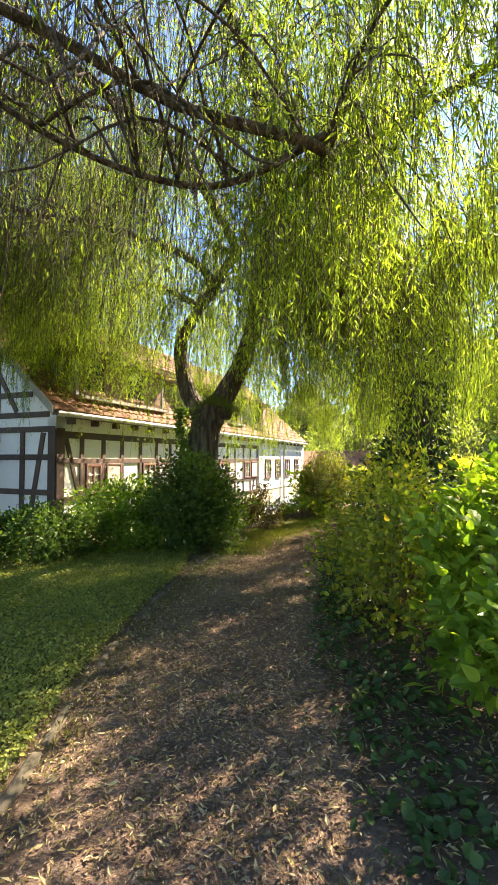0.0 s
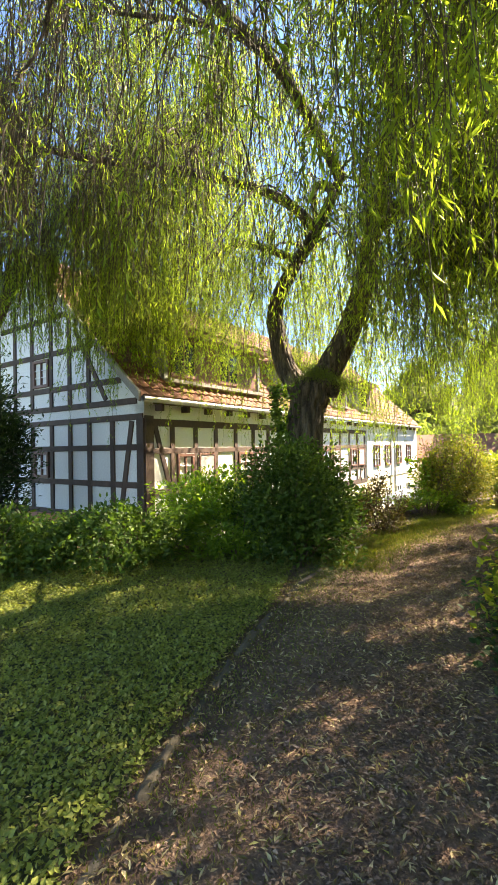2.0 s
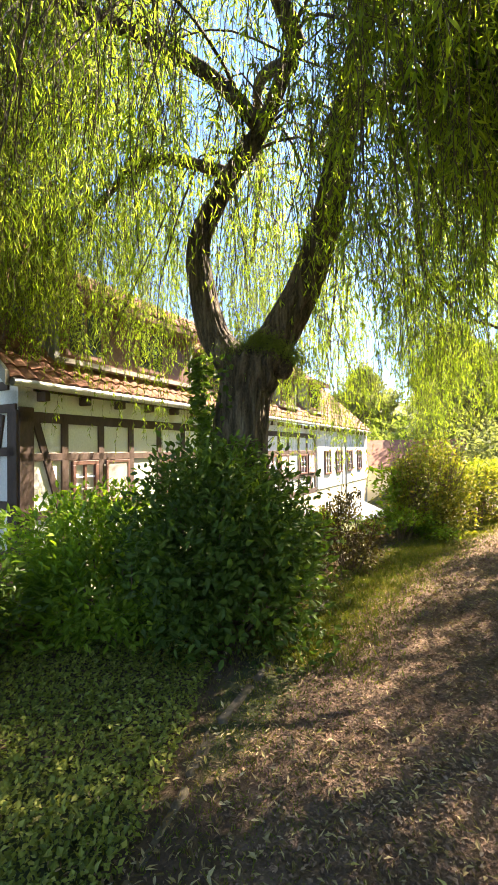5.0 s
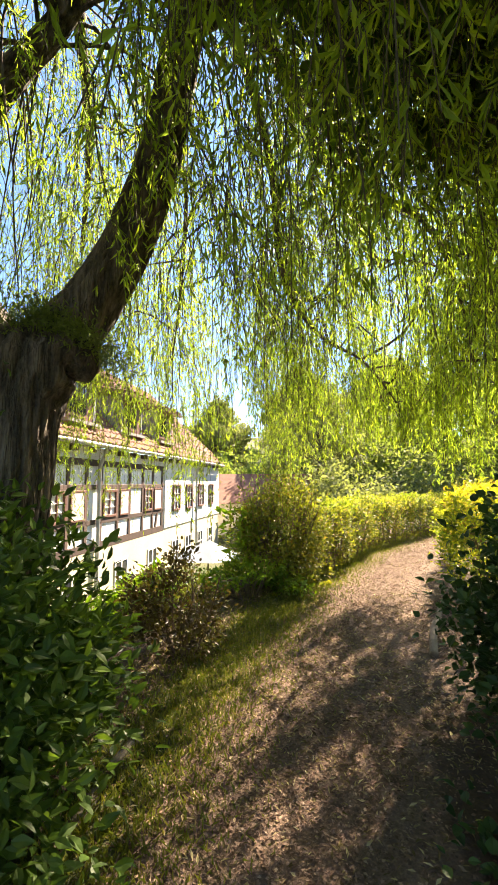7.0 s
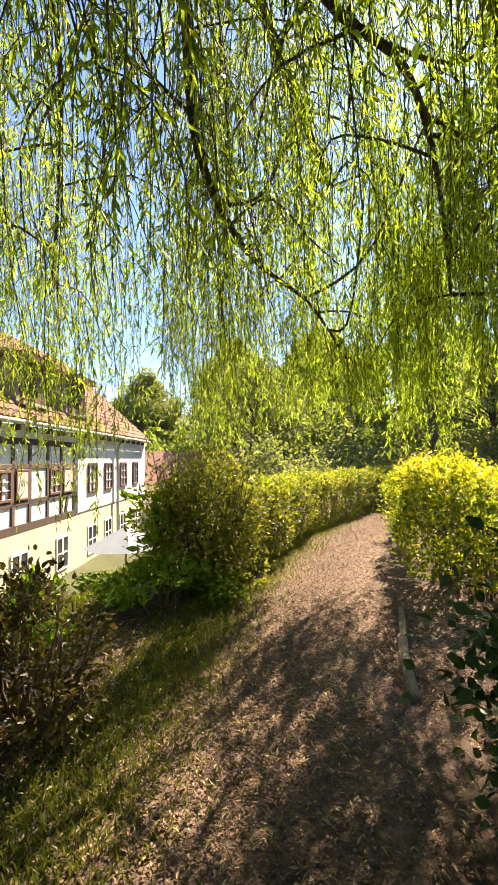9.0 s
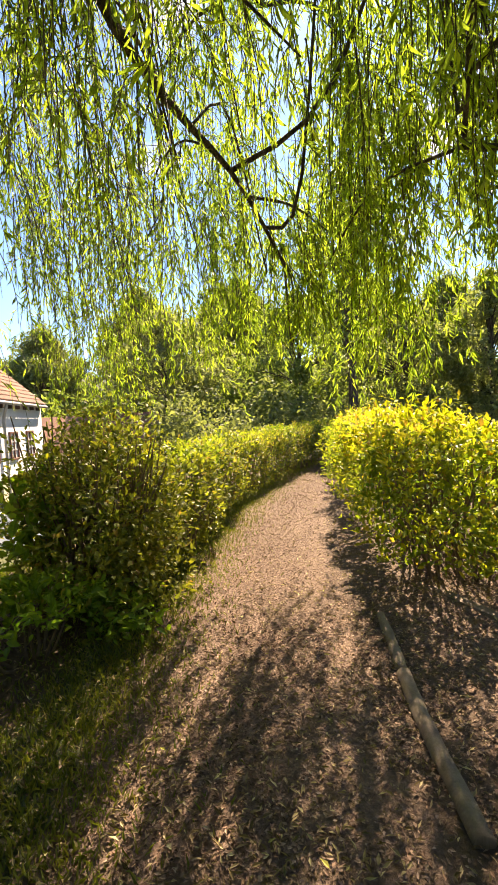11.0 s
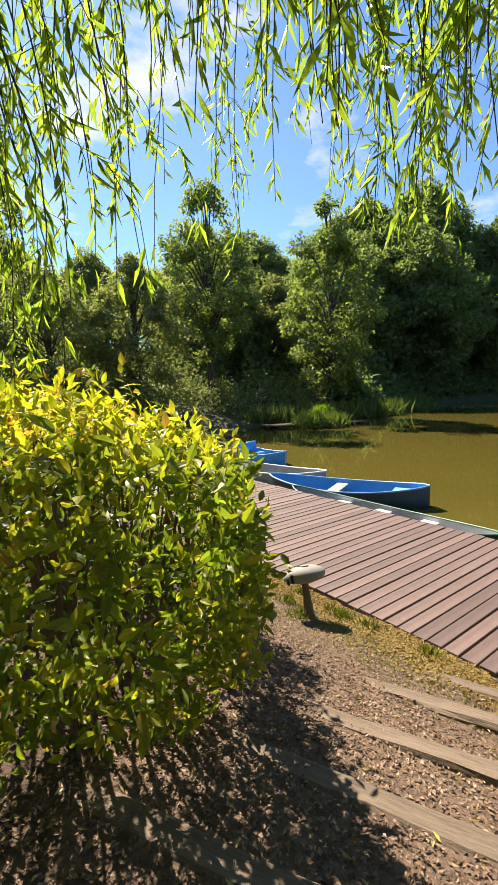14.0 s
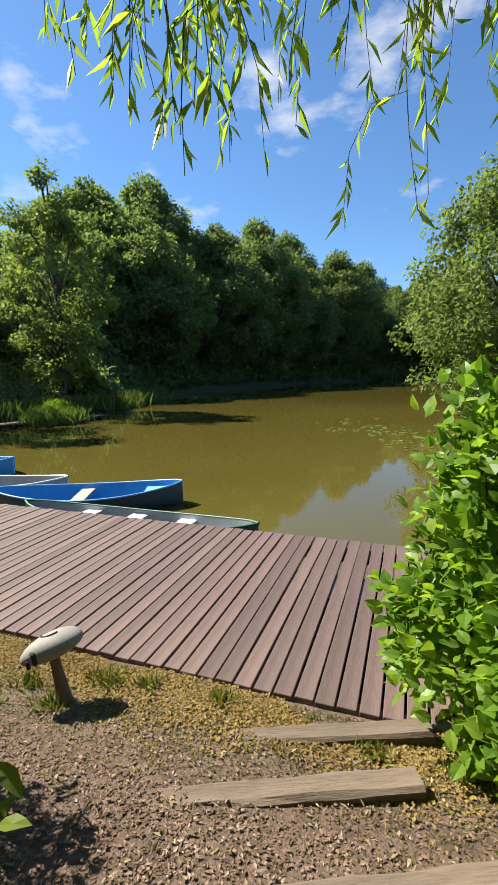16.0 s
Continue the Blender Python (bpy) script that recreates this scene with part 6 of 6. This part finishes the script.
def blades(name, xy, ht, label):
    n = len(xy)
    way = np.column_stack([g.normal(0, 0.45, n), g.normal(0, 0.45, n), np.ones(n)])
    ln = g.uniform(ht[0], ht[1], n)
    me = leaf_mesh(name, lift(xy, -0.004), way, ln, np.full(n, 0.006), M_GRASS, False, 0.35, sphere_dirs(n))
    tagged(put(name, me), label, "grass", kind="stuff")


vg, _ = near_path(42000, lambda n: -0.88 + g.normal(0, 0.27, n), 58, 140, g)
vg2, _ = near_path(9000, lambda n: -0.85 + g.normal(0, 0.3, n), 28, 60, g)
slope_xy = np.column_stack([g.uniform(-3.0, 4.0, 34000), g.uniform(10.5, 19.0, 34000)])
slope_xy = slope_xy[slope_xy[:, 0] < np.interp(slope_xy[:, 1], [10, 12, 14, 20], [0.3, 1.0, 1.8, 6.3])]
blades("grass_verge", vg, (0.02, 0.065), "short sunlit grass along the walk")
blades("thin_grass", vg2, (0.01, 0.035), "thin low grass at the edge of the lawn")
blades("grass_slope", slope_xy, (0.05, 0.14), "bright grass on the slope to the house")
tuft = []
for k in range(13):
    c = Q * g.uniform(9.6, 14.2) + W * (-0.1 - abs(g.normal(0, 0.45)))
    tuft.append(c + g.normal(0, 0.045, (60, 2)))
moss_xy = Q * g.uniform(9.8, 13.6, (17000, 1)) + W * (-np.abs(g.normal(0, 0.5, (17000, 1))) - 0.02)
blades("grass_tufts", np.concatenate(tuft), (0.04, 0.11), "small grass tufts beside the deck")
moss2 = Q * g.uniform(9.7, 14.0, (26000, 1)) + W * (-np.abs(g.normal(0, 0.3, (26000, 1))) - 0.02) + g.normal(0, 0.05, (26000, 2))
moss2 = moss2[np.sin(3.1 * moss2[:, 0]) * np.sin(2.7 * moss2[:, 1] + 1) > -0.15]
flat_cover("dry_moss", moss2, (0.012, 0.03), 0.6, M_TURF, "dry yellowish moss and turf beside the deck", "moss", 0.6, 0.004)
blades("thin_turf", moss_xy, (0.01, 0.03), "thin yellowed turf beside the deck")

# ---- by the water ----
reed_xy = np.concatenate([np.array([30.6, 13.1]) + g.normal(0, 0.55, (2200, 2)), np.column_stack([g.uniform(31, 52, 9000), np.zeros(9000)])])
sh_y = np.interp(reed_xy[2200:, 0], [28, 33, 39, 53], [18.5, 15.5, 9.5, 5.0])
reed_xy[2200:, 1] = sh_y + g.normal(0.6, 0.7, 9000)
rn = len(reed_xy)
rl = np.concatenate([g.uniform(0.5, 1.1, 2200), g.uniform(0.5, 1.5, 9000)])
reed_pos = np.column_stack([reed_xy, np.full(rn, WATER_Z - 0.05)])
reed_mesh = leaf_mesh("reeds", reed_pos, np.column_stack([g.normal(0, 0.3, (rn, 2)), np.ones(rn)]), rl, np.full(rn, 0.05), M_BIRCH, False, 0.25, sphere_dirs(rn))
tagged(put("reeds", reed_mesh), "tufts of green reeds along the shore", "reeds", kind="stuff")
lily_xy = np.concatenate([np.array([19.5, -0.6]) + g.normal(0, 1, (90, 2)) * np.array([3.0, 0.9]), np.array([50, 1.0]) + g.normal(0, 1, (160, 2)) * np.array([2.0, 2.0])])
a = g.uniform(0, 6.28, len(lily_xy))
lily = leaf_mesh("lily_pads", np.column_stack([lily_xy, np.full(len(lily_xy), WATER_Z + 0.012)]), np.column_stack([np.cos(a), np.sin(a), 0 * a]), g.uniform(0.12, 0.3, len(a)), g.uniform(0.12, 0.26, len(a)), M_BIRCH, True, 0.0, np.tile([0, 0, 30.0], (len(a), 1)))
tagged(put("lily_pads", lily), "pale lily pads floating on the lake", "lily pads", kind="stuff")
n = 1500
td = unit(g.normal(0, 1, (n, 3))) * g.uniform(0.5, 1, (n, 1))
td[:, 2] = np.abs(td[:, 2])
tuft_ob = thing("waterside_tuft", (33.2, 13.25, WATER_Z), "bright green rounded tuft at the water's edge", "plant")
put("leaves", leaf_mesh("leaves", td * np.array([1.0, 1.0, 1.05]), td + g.normal(0, 0.4, (n, 3)) + np.array([0, 0, 0.5]), g.uniform(0.2, 0.4, n), g.uniform(0.05, 0.09, n), M_FERN, False, 0.3), tuft_ob, kind="stuff")
jetty = thing("small_jetty", (31.2, 13.4, WATER_Z), "low wooden jetty on the far bank", "jetty", turn=-1.05)
for k in range(5):
    part("board", box_bm(-3.5, 3.2, -0.5 + k * 0.22, -0.3 + k * 0.22, 0.12, 0.17, 0.01), M_BEAM, jetty)
for x in (-3.2, 0.0, 3.0):
    part("pile", box_bm(x - 0.06, x + 0.06, -0.1, 0.1, -0.6, 0.12), M_BEAM, jetty)

# terrace parasol below the house
par = thing("parasol", (1.6, 18.0, float(height(1.6, 18.0))), "open pale grey parasol on the house terrace", "parasol")
bm = bmesh.new()
bmesh.ops.create_cone(bm, cap_ends=False, segments=8, radius1=0.98, radius2=0.03, depth=0.46)
cn = part("canopy", bm, M_CANVAS, par, "pale grey canvas")
cn.matrix_local = Matrix.Translation((0, 0, 1.5))
pv, pf = tube([(0, 0, 0), (0, 0, 1.75)], [0.025, 0.025], 8)
put("pole", raw_mesh("pole", pv, pf, M_WOOD, True), par)
bm = bmesh.new()
bmesh.ops.create_cone(bm, cap_ends=True, segments=20, radius1=0.28, radius2=0.22, depth=0.1)
ft = part("foot", bm, M_STONE, par)
ft.matrix_local = Matrix.Translation((0, 0, 0.04))
for px, py in ((0.9, 16.6), (1.35, 17.3), (1.0, 18.4)):
    pot = thing("planter_box", (px, py, float(height(px, py))), "terracotta planter box on the terrace", "planter", "terrace planters", turn=0.4)
    part("box", box_bm(-0.4, 0.4, -0.18, 0.18, -0.05, 0.36, 0.02), M_BRICK, pot)
    n = 260
    pp = np.column_stack([g.uniform(-0.38, 0.38, n), g.uniform(-0.16, 0.16, n), g.uniform(0.34, 0.6, n)])
    put("plants", leaf_mesh("plants", pp, sphere_dirs(n) + np.array([0, 0, 0.6]), g.uniform(0.05, 0.1, n), g.uniform(0.03, 0.05, n), M_FERN, True), pot, kind="stuff")
